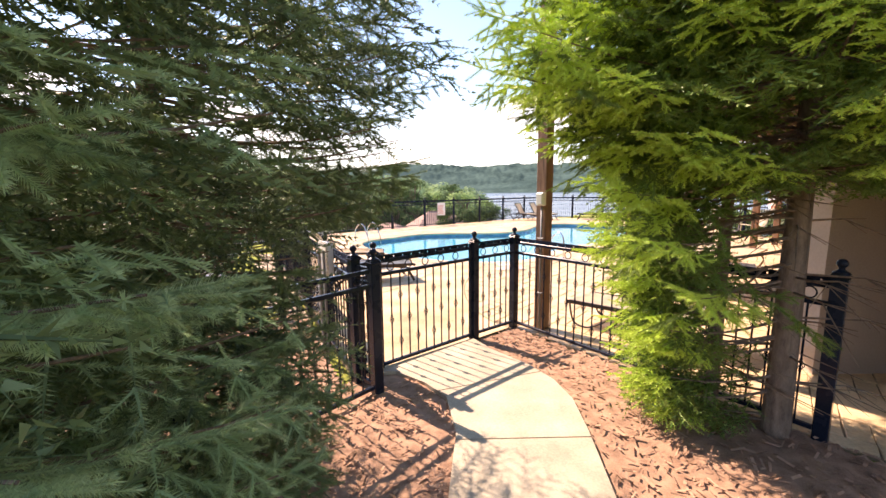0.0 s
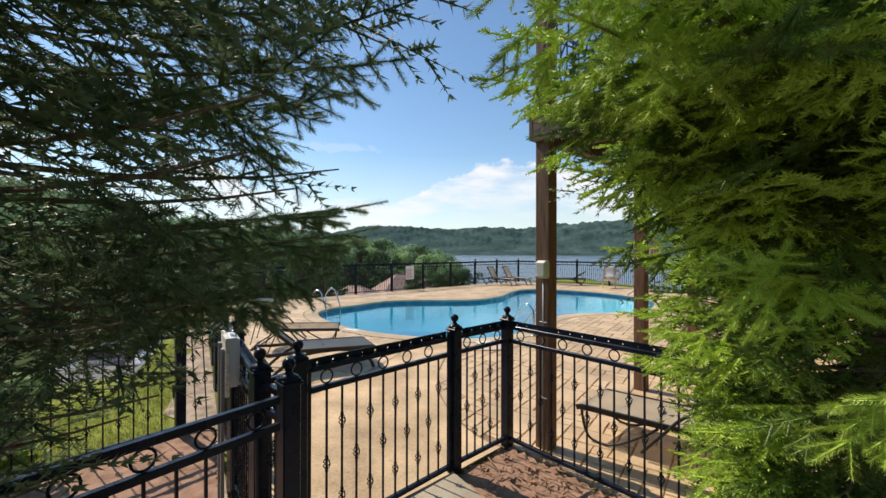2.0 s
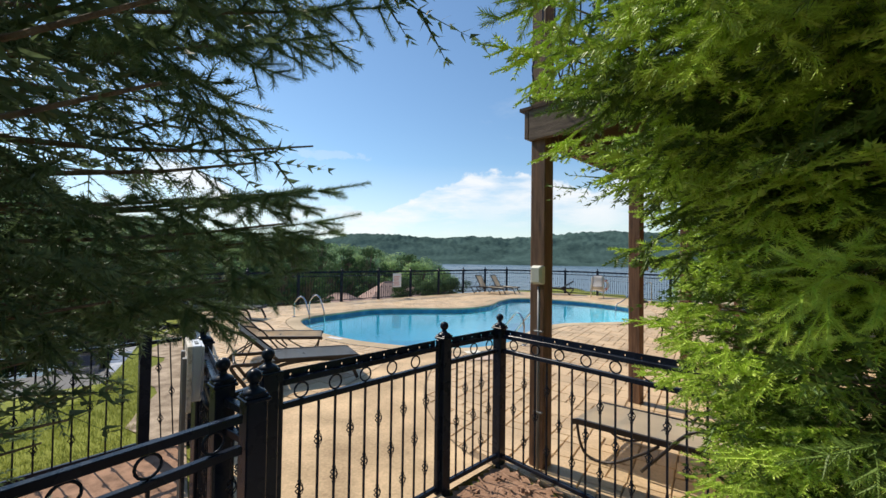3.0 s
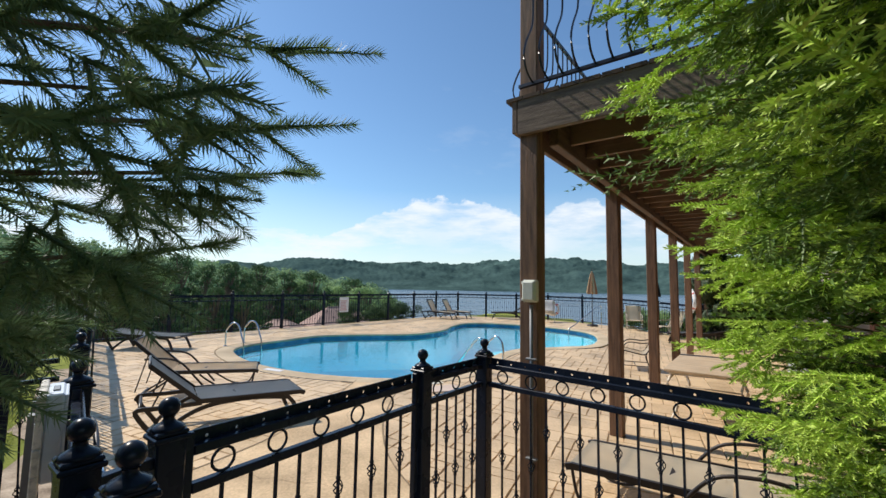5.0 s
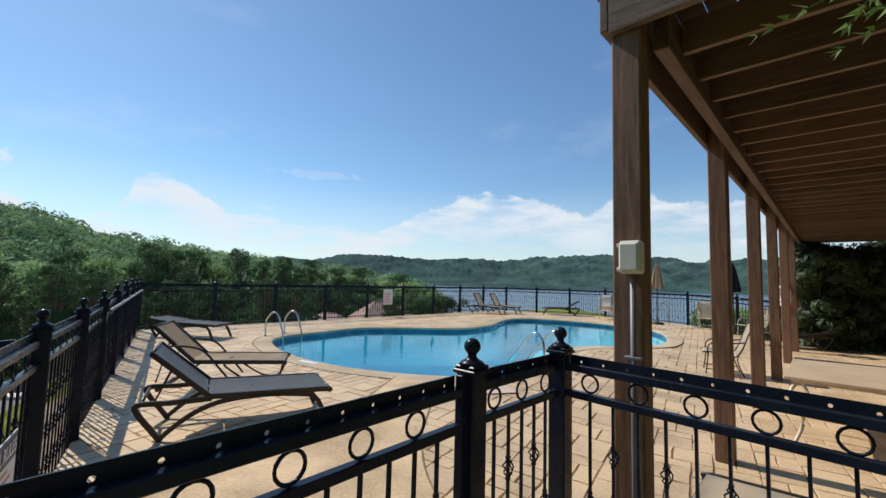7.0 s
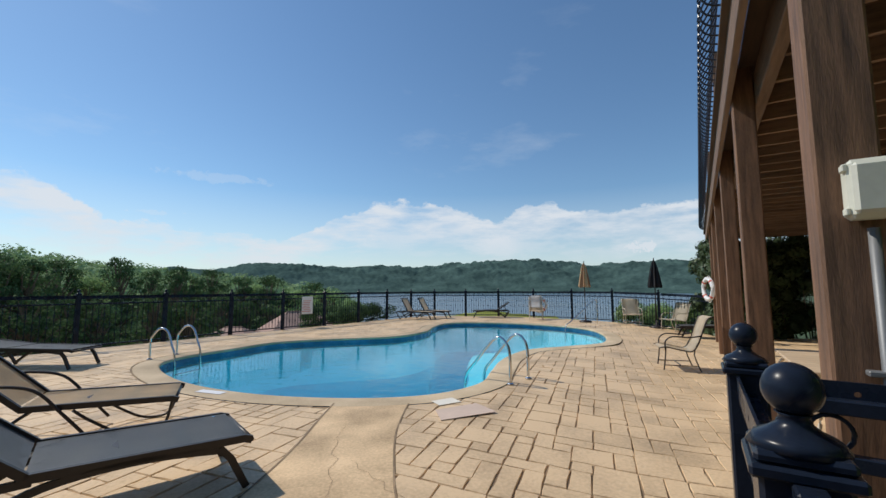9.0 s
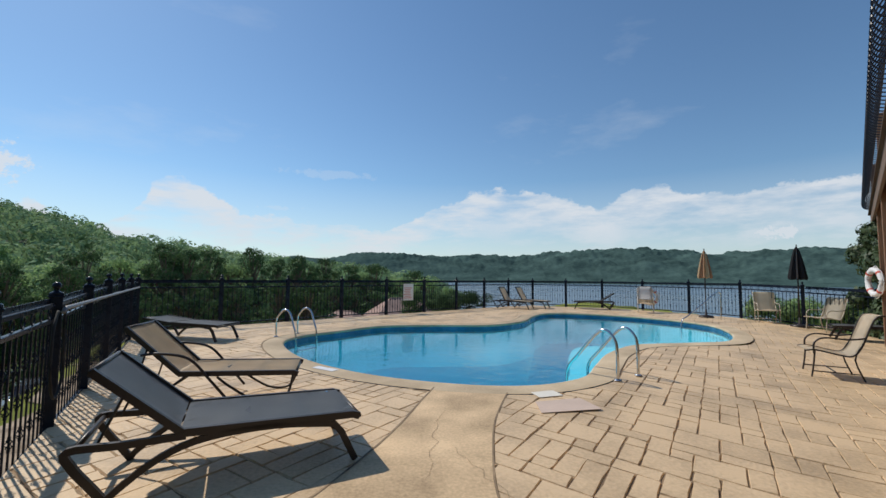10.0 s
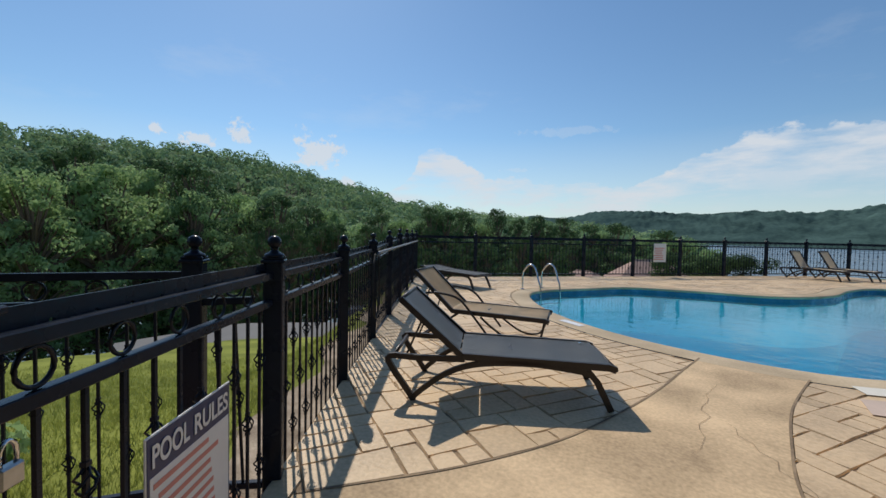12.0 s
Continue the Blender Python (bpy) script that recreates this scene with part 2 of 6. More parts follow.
# Green lifted and cooled for the haze over the hillside.
LEAF_B = mat("far_canopy_leaves", (0.080, 0.140, 0.074), 0.8, 0, 0.6, 0.05, 0.5, 0, tint=(0.19, 0.27, 0.135), spec=0.08, island=0.5, through_light=0.3)
# Distance haze is mixed into the base colour; no air is modelled.
FARHILL = mat("haze_tinted_far_woods", (0.034, 0.066, 0.064), 1.0, 0, 0.42, 0.012, 0.11, 0, tint=(0.064, 0.106, 0.094), spec=0.0)
ROOF = mat("brown_shingles", (0.36, 0.235, 0.19), 0.9, 0, 0.3, 2, 20, 0.4)
CARDARK = mat("dark_car_paint", (0.02, 0.022, 0.03), 0.2, 0.3, 0.1, 3, 20, 0)
CARLIGHT = mat("silver_car_paint", (0.55, 0.57, 0.60), 0.25, 0.3, 0.1, 3, 20, 0)
RUBBER = mat("black_rubber", (0.015, 0.015, 0.015), 0.8, 0, 0.2, 6, 40, 0.1)
GLASSD = mat("dark_window_glass", (0.015, 0.018, 0.02), 0.06, 0, 0.1, 3, 20, 0)
TABLETOP = mat("tan_table_slats", (0.56, 0.42, 0.28), 0.6, 0, 0.25, 3, 40, 0.2, stretch=(1, 6, 6))
BRASS = mat("worn_steel", (0.42, 0.41, 0.39), 0.35, 0.9, 0.3, 8, 60, 0.1)


def water_material(name, tint, rough, wave, size):
    M = bpy.data.materials.new(name)
    M.use_nodes = True
    N, L = nodes_of(M.node_tree)
    out, mx = N.new("ShaderNodeOutputMaterial"), N.new("ShaderNodeMixShader")
    gl, tr, fr = N.new("ShaderNodeBsdfGlossy"), N.new("ShaderNodeBsdfTransparent"), N.new("ShaderNodeFresnel")
    gl.inputs["Roughness"].default_value = rough
    tr.inputs[0].default_value = tint
    fr.inputs["IOR"].default_value = 1.33
    co, nz, bn = N.new("ShaderNodeTexCoord"), N.new("ShaderNodeTexNoise"), N.new("ShaderNodeBump")
    nz.inputs["Scale"].default_value, nz.inputs["Detail"].default_value = size, 3
    bn.inputs["Strength"].default_value, bn.inputs["Distance"].default_value = wave, 0.02
    L.new(co.outputs["Object"], nz.inputs["Vector"])
    L.new(nz.outputs["Fac"], bn.inputs["Height"])
    L.new(bn.outputs[0], gl.inputs["Normal"])
    L.new(bn.outputs[0], fr.inputs["Normal"])
    L.new(fr.outputs[0], mx.inputs[0])
    L.new(tr.outputs[0], mx.inputs[1])
    L.new(gl.outputs[0], mx.inputs[2])
    L.new(mx.outputs[0], out.inputs[0])
    return M


WATER = water_material("pool_water", (0.63, 0.96, 1.0, 1), 0.02, 0.4, 4.0)
LAKE = mat("lake_water", (0.10, 0.15, 0.19), 0.28, 0, 0.2, 0.01, 0.2, 0.0, spec=0.8)

# ---------------------------------------------------------------- mesh helpers


def mesh_from(bm, name):
    me = bpy.data.meshes.new(name)
    bm.to_mesh(me)
    bm.free()
    return me


def part(name, bm, material, parent=None, label="", smooth=False, at=None):
    me = bm if isinstance(bm, bpy.types.Mesh) else mesh_from(bm, name)
    if smooth and not isinstance(bm, bpy.types.Mesh):
        me.polygons.foreach_set("use_smooth", [True] * len(me.polygons))
    if material and not me.materials:
        me.materials.append(material)
    ob = new(name, me)
    if parent is not None:
        ob.parent = parent
    if at is not None:
        ob.matrix_basis = at
    if label:
        ob["label"] = label
    return ob


def base_of(name, m, label, category, group="", kind=""):
    e = new(name)
    e.empty_display_size = 0.1
    e.matrix_basis = m
    return tagged(e, label, category, group, kind)


def add_box(bm, c, s, m=None, bevel=0.0):
    r = bmesh.ops.create_cube(bm, size=1.0)
    vs = r["verts"]
    bmesh.ops.scale(bm, vec=s, verts=vs)
    if bevel:
        es = {e for v in vs for e in v.link_edges}
        b = bmesh.ops.bevel(bm, geom=list(es), offset=bevel, segments=1, affect="EDGES")
        vs = list({v for f in b["faces"] for v in f.verts} | {v for v in vs if v.is_valid})
    bmesh.ops.transform(bm, matrix=(m or Matrix()) @ Matrix.Translation(c), verts=vs)
    return bm


def box(c, s, m=None, bevel=0.0):
    return add_box(bmesh.new(), c, s, m, bevel)


def add_tube(bm, pts, r, seg=6, closed=False, r_end=None):
    """A round bar along a line of points."""
    pts = [Vector(p) for p in pts]
    n = len(pts)
    rings = []
    up = Vector((0, 0, 1))
    for i, p in enumerate(pts):
        a = pts[(i - 1) % n] if (i or closed) else pts[0]
        b = pts[(i + 1) % n] if (i < n - 1 or closed) else pts[-1]
        d = (b - a).normalized()
        side = d.cross(up)
        if side.length < 0.05:
            side = d.cross(Vector((0, 1, 0)))
        side.normalize()
        top = side.cross(d)
        rr = r if r_end is None else r + (r_end - r) * i / max(1, n - 1)
        rings.append([bm.verts.new(p + rr * (math.cos(2 * math.pi * k / seg) * side + math.sin(2 * math.pi * k / seg) * top)) for k in range(seg)])
    for i in range(n if closed else n - 1):
        a, b = rings[i], rings[(i + 1) % n]
        for k in range(seg):
            bm.faces.new((a[k], a[(k + 1) % seg], b[(k + 1) % seg], b[k]))
    if not closed:
        bm.faces.new(rings[0][::-1])
        bm.faces.new(rings[-1])
    return bm


def tube(pts, r, seg=6, closed=False, r_end=None):
    return add_tube(bmesh.new(), pts, r, seg, closed, r_end)


def add_lathe(bm, profile, seg=16, m=None):
    """A turned shape round z from (radius, height) pairs."""
    rings = []
    for r, z in profile:
        rings.append([bm.verts.new((m or Matrix()) @ Vector((r * math.cos(2 * math.pi * k / seg), r * math.sin(2 * math.pi * k / seg), z))) for k in range(seg)])
    for a, b in zip(rings, rings[1:]):
        for k in range(seg):
            bm.faces.new((a[k], a[(k + 1) % seg], b[(k + 1) % seg], b[k])).smooth = True
    bm.faces.new(rings[0][::-1])
    bm.faces.new(rings[-1])
    return bm


def lathe(profile, seg=16, m=None):
    return add_lathe(bmesh.new(), profile, seg, m)


def arc(c, r, a0, a1, n, u, v):
    """Points on an arc about c in the plane of u and v."""
    return [Vector(c) + r * (math.cos(radians(a0 + (a1 - a0) * i / n)) * Vector(u) + math.sin(radians(a0 + (a1 - a0) * i / n)) * Vector(v)) for i in range(n + 1)]


def soft_line(pts, n=6, closed=False):
    """A smooth line through the points."""
    P = [Vector(p) for p in pts]
    k = len(P)
    out = []
    for i in range(k if closed else k - 1):
        p0 = P[(i - 1) % k] if closed or i else P[0]
        p1, p2 = P[i], P[(i + 1) % k]
        p3 = P[(i + 2) % k] if closed or i + 2 < k else P[-1]
        for j in range(n):
            t = j / n
            out.append(0.5 * (2 * p1 + (p2 - p0) * t + (2 * p0 - 5 * p1 + 4 * p2 - p3) * t * t + (3 * p1 - p0 - 3 * p2 + p3) * t ** 3))
    if not closed:
        out.append(P[-1])
    return out


def heading(dx, dy):
    """Turn about z that lays the x axis along (dx, dy)."""
    return math.degrees(math.atan2(dy, dx))


# ---------------------------------------------------------------- plan
B1, B2 = Vector((0.47, 6.10)), Vector((1.05, 6.56))              # gate's right post, corner post
PA, PB, PC, PD = Vector((-0.617, 5.165)), Vector((-0.555, 4.74)), Vector((-0.773, 4.964)), Vector((-1.322, 6.037))
F1 = Vector((-1.948, 7.305))
ALONG = Vector((0.7815, 0.6239))                                 # way of the wooden deck's posts
BACK = Vector((0.6239, -0.7815))                                 # way back from the deck's edge to the house
INTO = Vector((-0.6239, 0.7815))
CORNER = Vector((-6.23, 16.34))
OUTER = Vector((-2.30, 7.12))
POST0, BAY = Vector((1.42, 6.485)), 2.41


def smooth01(t):
    t = min(1, max(0, t))
    return t * t * (3 - 2 * t)


def gz(x, y):
    """Height of the terrace: it falls a hand's width towards the gate."""
    s = (Vector((x, y)) - B1).dot(INTO)
    return -0.12 * (1 - smooth01(s / 2.6))


POOL = [(-2.42, 14.6), (-1.75, 13.05), (-0.72, 11.85), (0.42, 11.15), (1.50, 10.92), (2.40, 11.30), (2.97, 12.05), (3.72, 13.05), (4.75, 13.90),
        (6.0, 14.07), (7.25, 14.35), (8.55, 15.9), (9.2, 17.7), (8.5, 19.8), (7.0, 21.2), (5.7, 21.4), (4.7, 20.2), (3.85, 18.6), (2.6, 17.6), (1.0, 17.6),
        (-0.5, 17.45), (-1.45, 16.5), (-2.25, 15.6)]
RIM = [Vector((p[0], p[1])) for p in soft_line([(x, y, 0) for x, y in POOL], 6, True)]


def offset_loop(loop, d):
    n = len(loop)
    out = []
    for i in range(n):
        t = (loop[(i + 1) % n] - loop[(i - 1) % n]).normalized()
        out.append(loop[i] + d * Vector((t.y, -t.x)))
    return out


def inside(p, loop):
    c, n = False, len(loop)
    for i in range(n):
        a, b = loop[i], loop[i - 1]
        if (a.y > p.y) != (b.y > p.y) and p.x < (b.x - a.x) * (p.y - a.y) / (b.y - a.y) + a.x:
            c = not c
    return c


FENCE_LEFT = [PD] + [F1 + (CORNER - F1) * (i / 7) for i in range(8)]
FENCE_FAR = [CORNER + Vector((1.43, 1.125)) * i for i in range(9)]
FENCE_TURN = [Vector(p) for p in ((6.62, 25.95), (7.95, 25.0), (9.45, 24.35), (10.5, 22.8), (11.35, 21.05), (12.0, 19.3), (12.25, 17.25), (12.35, 15.3))]
# ---------------------------------------------------------------- ground, water, distance
N_LEFT, N_FAR = Vector((-0.902, -0.431)), Vector((-0.631, 0.7755))
RIGHT_FENCE = Vector((0.56, -0.8285))
WALL0 = POST0 + BACK * 3.7
OUTLINE = [PA, PC] + FENCE_LEFT + FENCE_FAR[1:] + FENCE_TURN + [Vector((12.6, 14.6)), POST0 + ALONG * 14.5 + BACK * 3.7, WALL0 - ALONG * 0.4, B2 + RIGHT_FENCE * 3.2, B2, B1]


def bearing_of(x, y):
    return math.degrees(math.atan2(x, y))


def lerp_table(rows, v):
    if v <= rows[0][0]:
        return rows[0][1]
    for (a, fa), (b, fb) in zip(rows, rows[1:]):
        if v <= b:
            return fa + (fb - fa) * (v - a) / (b - a)
    return rows[-1][1]


HILL = [(-150, 5), (-95, 6.2), (-80, 6.5), (-66, 7.1), (-58, 7.7), (-52, 7.3), (-46, 6.1), (-40, 4.7), (-32, 2.7), (-25, 1.5), (-18, 0.9), (-8, 0.2), (4, -1.5), (10, -3.5), (14, -6)]
FAR = [(-40, 3.0), (-19, 2.4), (-14, 2.6), (-9.3, 2.4), (-4.3, 3.5), (0, 3.2), (5.5, 3.0), (11.6, 3.4), (16.2, 3.1), (23.3, 3.7), (32.5, 3.9), (39.7, 3.0), (46.4, 3.4), (52, 3.3), (70, 3.4), (120, 3.2)]


def land(x, y):
    p = Vector((x, y))
    d_out = min((p - PD).dot(N_LEFT), (p - OUTER).dot(Vector((-0.707, 0.707))))
    d = max(d_out, (p - CORNER).dot(N_FAR), (x - 12.9) if y > 13 else -1)
    z = -0.16 + 0.03 * noise.noise((x * 0.5, y * 0.5, 0))
    if d > 0.5:
        down = max(0, (p - F1).dot(Vector((-0.55, 0.835))) - 0.8)
        z -= 0.21 * min(down, 60) * smooth01((d - 0.5) / 1.5) + 0.2 * max(0, d_out - 8)
        if y > 13:
            z -= 0.26 * min(max(0, (p - CORNER).dot(N_FAR) - 0.5, x - 12.9), 27) * smooth01((x + 8) / 6)
        z = max(z, -17)
    r, b = math.hypot(x, y - 5.7), bearing_of(x, y - 5.7)
    if r > 110 and b < 16:
        top = 340 * math.tan(radians(lerp_table(HILL, b))) + 6 * noise.noise((x * 0.012, y * 0.012, 3))
        k = smooth01((r - 110) / 230)
        z = z + (top - z) * k if r < 700 else z + (top - z) * (1 - 0.7 * smooth01((r - 700) / 600))
    if r > 1450:
        top = 2050 * math.tan(radians(lerp_table(FAR, b))) + 16 * noise.fractal((x * 0.004, y * 0.004, 7), 1.0, 2.0, 4) - 5
        k = smooth01((r - 1450) / 600)
        z = max(z, -17 + (top + 17) * k + 9 * k * noise.noise((x * 0.02, y * 0.02, 1)))
    return z


def build_ground():
    verts, faces, tags = [], [], []
    na = 300
    angles = [radians(-180 + 360 * i / na) for i in range(na)]
    radii = [0.4 * 1.092 ** i for i in range(108)]
    shrunk = offset_loop(OUTLINE, 0.0)
    for r in radii:
        for a in angles:
            x, y = r * math.sin(a), 9 + r * math.cos(a)
            z = land(x, y)
            if r < 25:
                p = Vector((x, y))
                q = Vector((2.0, 14.0))
                if inside(p + (p - q).normalized() * 0.35, OUTLINE):
                    z = -2.6
            verts.append((x, y, z))
    for i in range(len(radii) - 1):
        for j in range(na):
            faces.append((i * na + j, i * na + (j + 1) % na, (i + 1) * na + (j + 1) % na, (i + 1) * na + j))
            r = radii[i]
            q = Vector(verts[i * na + j][:2])
            d = max(min((q - PD).dot(N_LEFT), (q - OUTER).dot(Vector((-0.707, 0.707)))), (q - CORNER).dot(N_FAR) + 18)
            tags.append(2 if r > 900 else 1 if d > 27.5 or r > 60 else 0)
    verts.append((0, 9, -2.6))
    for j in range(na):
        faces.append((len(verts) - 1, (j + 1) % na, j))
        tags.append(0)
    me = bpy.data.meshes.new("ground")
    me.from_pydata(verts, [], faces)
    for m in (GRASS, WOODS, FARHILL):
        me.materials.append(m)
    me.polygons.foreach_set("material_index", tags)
    me.polygons.foreach_set("use_smooth", [True] * len(faces))
    ob = new("ground", me)
    tagged(ob, "sloping green lawn running down to woods and hills", "ground", kind="structure")
    bm = bmesh.new()
    vs = [bm.verts.new((2600 * math.sin(radians(10 * i)), 2600 * math.cos(radians(10 * i)), -14)) for i in range(36)]
    bm.faces.new(vs[::-1])
    tagged(part("water", bm, LAKE), "broad calm grey-blue lake below the hills", "lake", kind="structure")


build_ground()


def far_hills():
    """Wooded ridges across the lake."""
    verts, faces = [], []
    nb, nr = 760, 46
    for j in range(nr):
        r = 1420 + 640 * (j / (nr - 1))
        for i in range(nb):
            b = radians(-34 + 96 * i / (nb - 1))
            x, y = r * math.sin(b), 5.7 + r * math.cos(b)
            k = smooth01((r - 1440) / 600)
            top = 2050 * math.tan(radians(lerp_table(FAR, math.degrees(b)))) + 13 * noise.fractal((x * 0.0045, y * 0.0045, 7), 1.0, 2.0, 5) - 4
            z = -17 + (top + 17) * k + (0.3 + k) * (7 * noise.noise((x * 0.05, y * 0.05, 1)) + 14 * noise.noise((x * 0.012, y * 0.012, 5)))
            if j < 10:
                z = max(z, -15 + 12 * smooth01((j - 1) / 3))
            verts.append((x, y, z))
    for j in range(nr - 1):
        for i in range(nb - 1):
            a = j * nb + i
            faces.append((a, a + 1, a + nb + 1, a + nb))
    me = bpy.data.meshes.new("backdrop")
    me.from_pydata(verts, [], faces)
    me.polygons.foreach_set("use_smooth", [True] * len(faces))
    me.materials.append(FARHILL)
    tagged(new("backdrop", me), "wooded ridges across the lake in haze-tinted blue-green", "hills", kind="structure")


far_hills()


def build_terrace():
    """The deck slab with the pool cut through it."""
    coping_out = offset_loop(RIM, 0.36)
    bm = bmesh.new()
    for loop in (OUTLINE, coping_out):
        vs = [bm.verts.new((p.x, p.y, 0)) for p in loop]
        for i in range(len(vs)):
            bm.edges.new((vs[i - 1], vs[i]))
    bmesh.ops.triangle_fill(bm, edges=bm.edges[:], use_beauty=True)
    for f in bm.faces:
        if f.normal.z < 0:
            f.normal_flip()
    for k in range(0, 14):
        c = B1 + INTO * (0.2 * k)
        bmesh.ops.bisect_plane(bm, geom=bm.verts[:] + bm.edges[:] + bm.faces[:], plane_co=(c.x, c.y, 0), plane_no=(INTO.x, INTO.y, 0))
    rimset = [e for e in bm.edges if e.is_boundary]
    outer = [e for e in rimset if all(not inside(v.co.xy, offset_loop(RIM, 0.6)) for v in e.verts)]
    ext = bmesh.ops.extrude_edge_only(bm, edges=outer)
    low = [v for v in ext["geom"] if isinstance(v, bmesh.types.BMVert)]
    for v in low:
        v.co.z = -3.2
    for v in bm.verts:
        if v.co.z > -0.5:
            v.co.z = gz(v.co.x, v.co.y) - 0.012
    ob = part("pavement", bm, JOINT)
    tagged(ob, "tan stamped concrete terrace with dark joints round the pool", "terrace", kind="structure")
    return ob


terrace = build_terrace()


def ring_strip(loop_a, za, loop_b, zb, bm=None):
    bm = bm or bmesh.new()
    n = len(loop_a)
    a = [bm.verts.new((p.x, p.y, za)) for p in loop_a]
    b = [bm.verts.new((p.x, p.y, zb)) for p in loop_b]
    for i in range(n):
        bm.faces.new((a[i - 1], a[i], b[i], b[i - 1]))
    return bm


def build_pool():
    pool = base_of("swimming_pool", Matrix(), "curved free-form swimming pool with clear turquoise water", "swimming pool")
    bm = ring_strip(offset_loop(RIM, 0.37), 0.0, offset_loop(RIM, 0.02), 0.004)
    ring_strip(offset_loop(RIM, 0.02), 0.004, offset_loop(RIM, -0.015), -0.012, bm)
    ring_strip(offset_loop(RIM, -0.015), -0.012, offset_loop(RIM, -0.015), -0.05, bm)
    ring_strip(offset_loop(RIM, -0.015), -0.05, offset_loop(RIM, 0.01), -0.06, bm)
    bmesh.ops.remove_doubles(bm, verts=bm.verts[:], dist=0.0005)
    bmesh.ops.recalc_face_normals(bm, faces=bm.faces[:])
    part("coping", bm, COPING, pool, "broad cream concrete coping", smooth=True)
    bm = ring_strip(offset_loop(RIM, 0.01), -0.06, offset_loop(RIM, 0.01), -0.24)
    part("waterline_tile", bm, TILEBAND, pool, "dark blue tile band at the waterline")
    bm = ring_strip(offset_loop(RIM, 0.01), -0.24, offset_loop(RIM, -0.12), -1.15)
    n = len(RIM)
    low = offset_loop(RIM, -0.12)
    c = bm.verts.new((3.0, 16.0, -1.75))
    vs = [bm.verts.new((p.x, p.y, -1.15)) for p in low]
    for i in range(n):
        bm.faces.new((vs[i - 1], vs[i], c))
    bmesh.ops.recalc_face_normals(bm, faces=bm.faces[:])
    part("basin", bm, PLASTER, pool, "pale blue plastered basin", smooth=True)
    bm = bmesh.new()
    vs = [bm.verts.new((p.x, p.y, -0.13)) for p in offset_loop(RIM, 0.008)]
    es = [bm.edges.new((vs[i - 1], vs[i])) for i in range(n)]
    bmesh.ops.triangle_fill(bm, edges=es, use_beauty=True)
    for f in bm.faces:
        if f.normal.z < 0:
            f.normal_flip()
    part("water", bm, WATER, pool, "clear turquoise water with light ripples")
    # entry steps at the far right end
    for k in range(3):
        bm = bmesh.new()
        loop = [p for p in offset_loop(RIM, -0.3 - 0.33 * k) if p.x > 7.0 and p.y < 17.5]
        top = -0.28 - 0.24 * k
        outer = [p for p in offset_loop(RIM, 0.0) if p.x > 7.0 and p.y < 17.5]
        m = min(len(loop), len(outer))
        for i in range(m - 1):
            q = [bm.verts.new((p.x, p.y, top)) for p in (outer[i], outer[i + 1], loop[i + 1], loop[i])]
            bm.faces.new(q)
            w = [q[3], q[2], bm.verts.new((loop[i + 1].x, loop[i + 1].y, top - 0.24)), bm.verts.new((loop[i].x, loop[i].y, top - 0.24))]
            bm.faces.new(w)
        part("step", bm, PLASTER, pool)
    return pool


pool = build_pool()

# ---------------------------------------------------------------- path and planting bed


def build_bed():
    bm = bmesh.new()
    lo, hi, nx, ny = (-2.6, -2.4), (4.2, 6.5), 110, 140
    grid = {}
    for i in range(nx + 1):
        for j in range(ny + 1):
            x, y = lo[0] + (hi[0] - lo[0]) * i / nx, lo[1] + (hi[1] - lo[1]) * j / ny
            p = Vector((x, y))
            d = (p - B1).dot(INTO)
            e = (p - PB).dot(Vector((-0.74, 0.67)))
            r = (p - B2).dot(Vector((0.8285, 0.56)))
            if d < -0.02 and e < 0.5 and r < 0.02:
                grid[i, j] = bm.verts.new((x, y, -0.115 + 0.018 * noise.noise((x * 9, y * 9, 0)) + 0.014 * noise.noise((x * 25, y * 25, 4)) + 0.02 * noise.noise((x, y, 2))))
    for i, j in list(grid):
        q = [(i, j), (i + 1, j), (i + 1, j + 1), (i, j + 1)]
        if all(k in grid for k in q):
            bm.faces.new([grid[k] for k in q])
    ob = part("mulch_bed", bm, MULCH, smooth=True)
    tagged(ob, "rust-brown bark mulch bed on both sides of the path", "mulch", kind="structure")
    # loose chips
    rng = np.random.default_rng(5)
    verts, faces = [], []
    for _ in range(5200):
        x, y = rng.uniform(-1.5, 3.2), rng.uniform(0.8, 6.3)
        p = Vector((x, y))
        if (p - B1).dot(INTO) > -0.05 or (p - PB).dot(Vector((-0.74, 0.67))) > 0 or (p - B2).dot(Vector((0.8285, 0.56))) > 0 or inside(p, PATH_EDGE):
            continue
        a, l, w, t = rng.uniform(0, 6.28), rng.uniform(0.012, 0.05), rng.uniform(0.004, 0.011), rng.uniform(-0.35, 0.35)
        c, s, z = math.cos(a), math.sin(a), -0.10 + rng.uniform(0, 0.016)
        k = len(verts)
        for u, v, h in ((-l, -w, 0), (l, -w, 0), (l, w, 0.004), (-l, w, 0.004)):
            verts.append((x + u * c - v * s, y + u * s + v * c, z + h + u * t))
        faces.append((k, k + 1, k + 2, k + 3))
    me = bpy.data.meshes.new("bark_chips")
    me.from_pydata(verts, [], faces)
    me.materials.append(MULCH)
    tagged(new("bark_chips", me), "loose bark chips and needles strewn on the bed", "bark chips", kind="stuff")


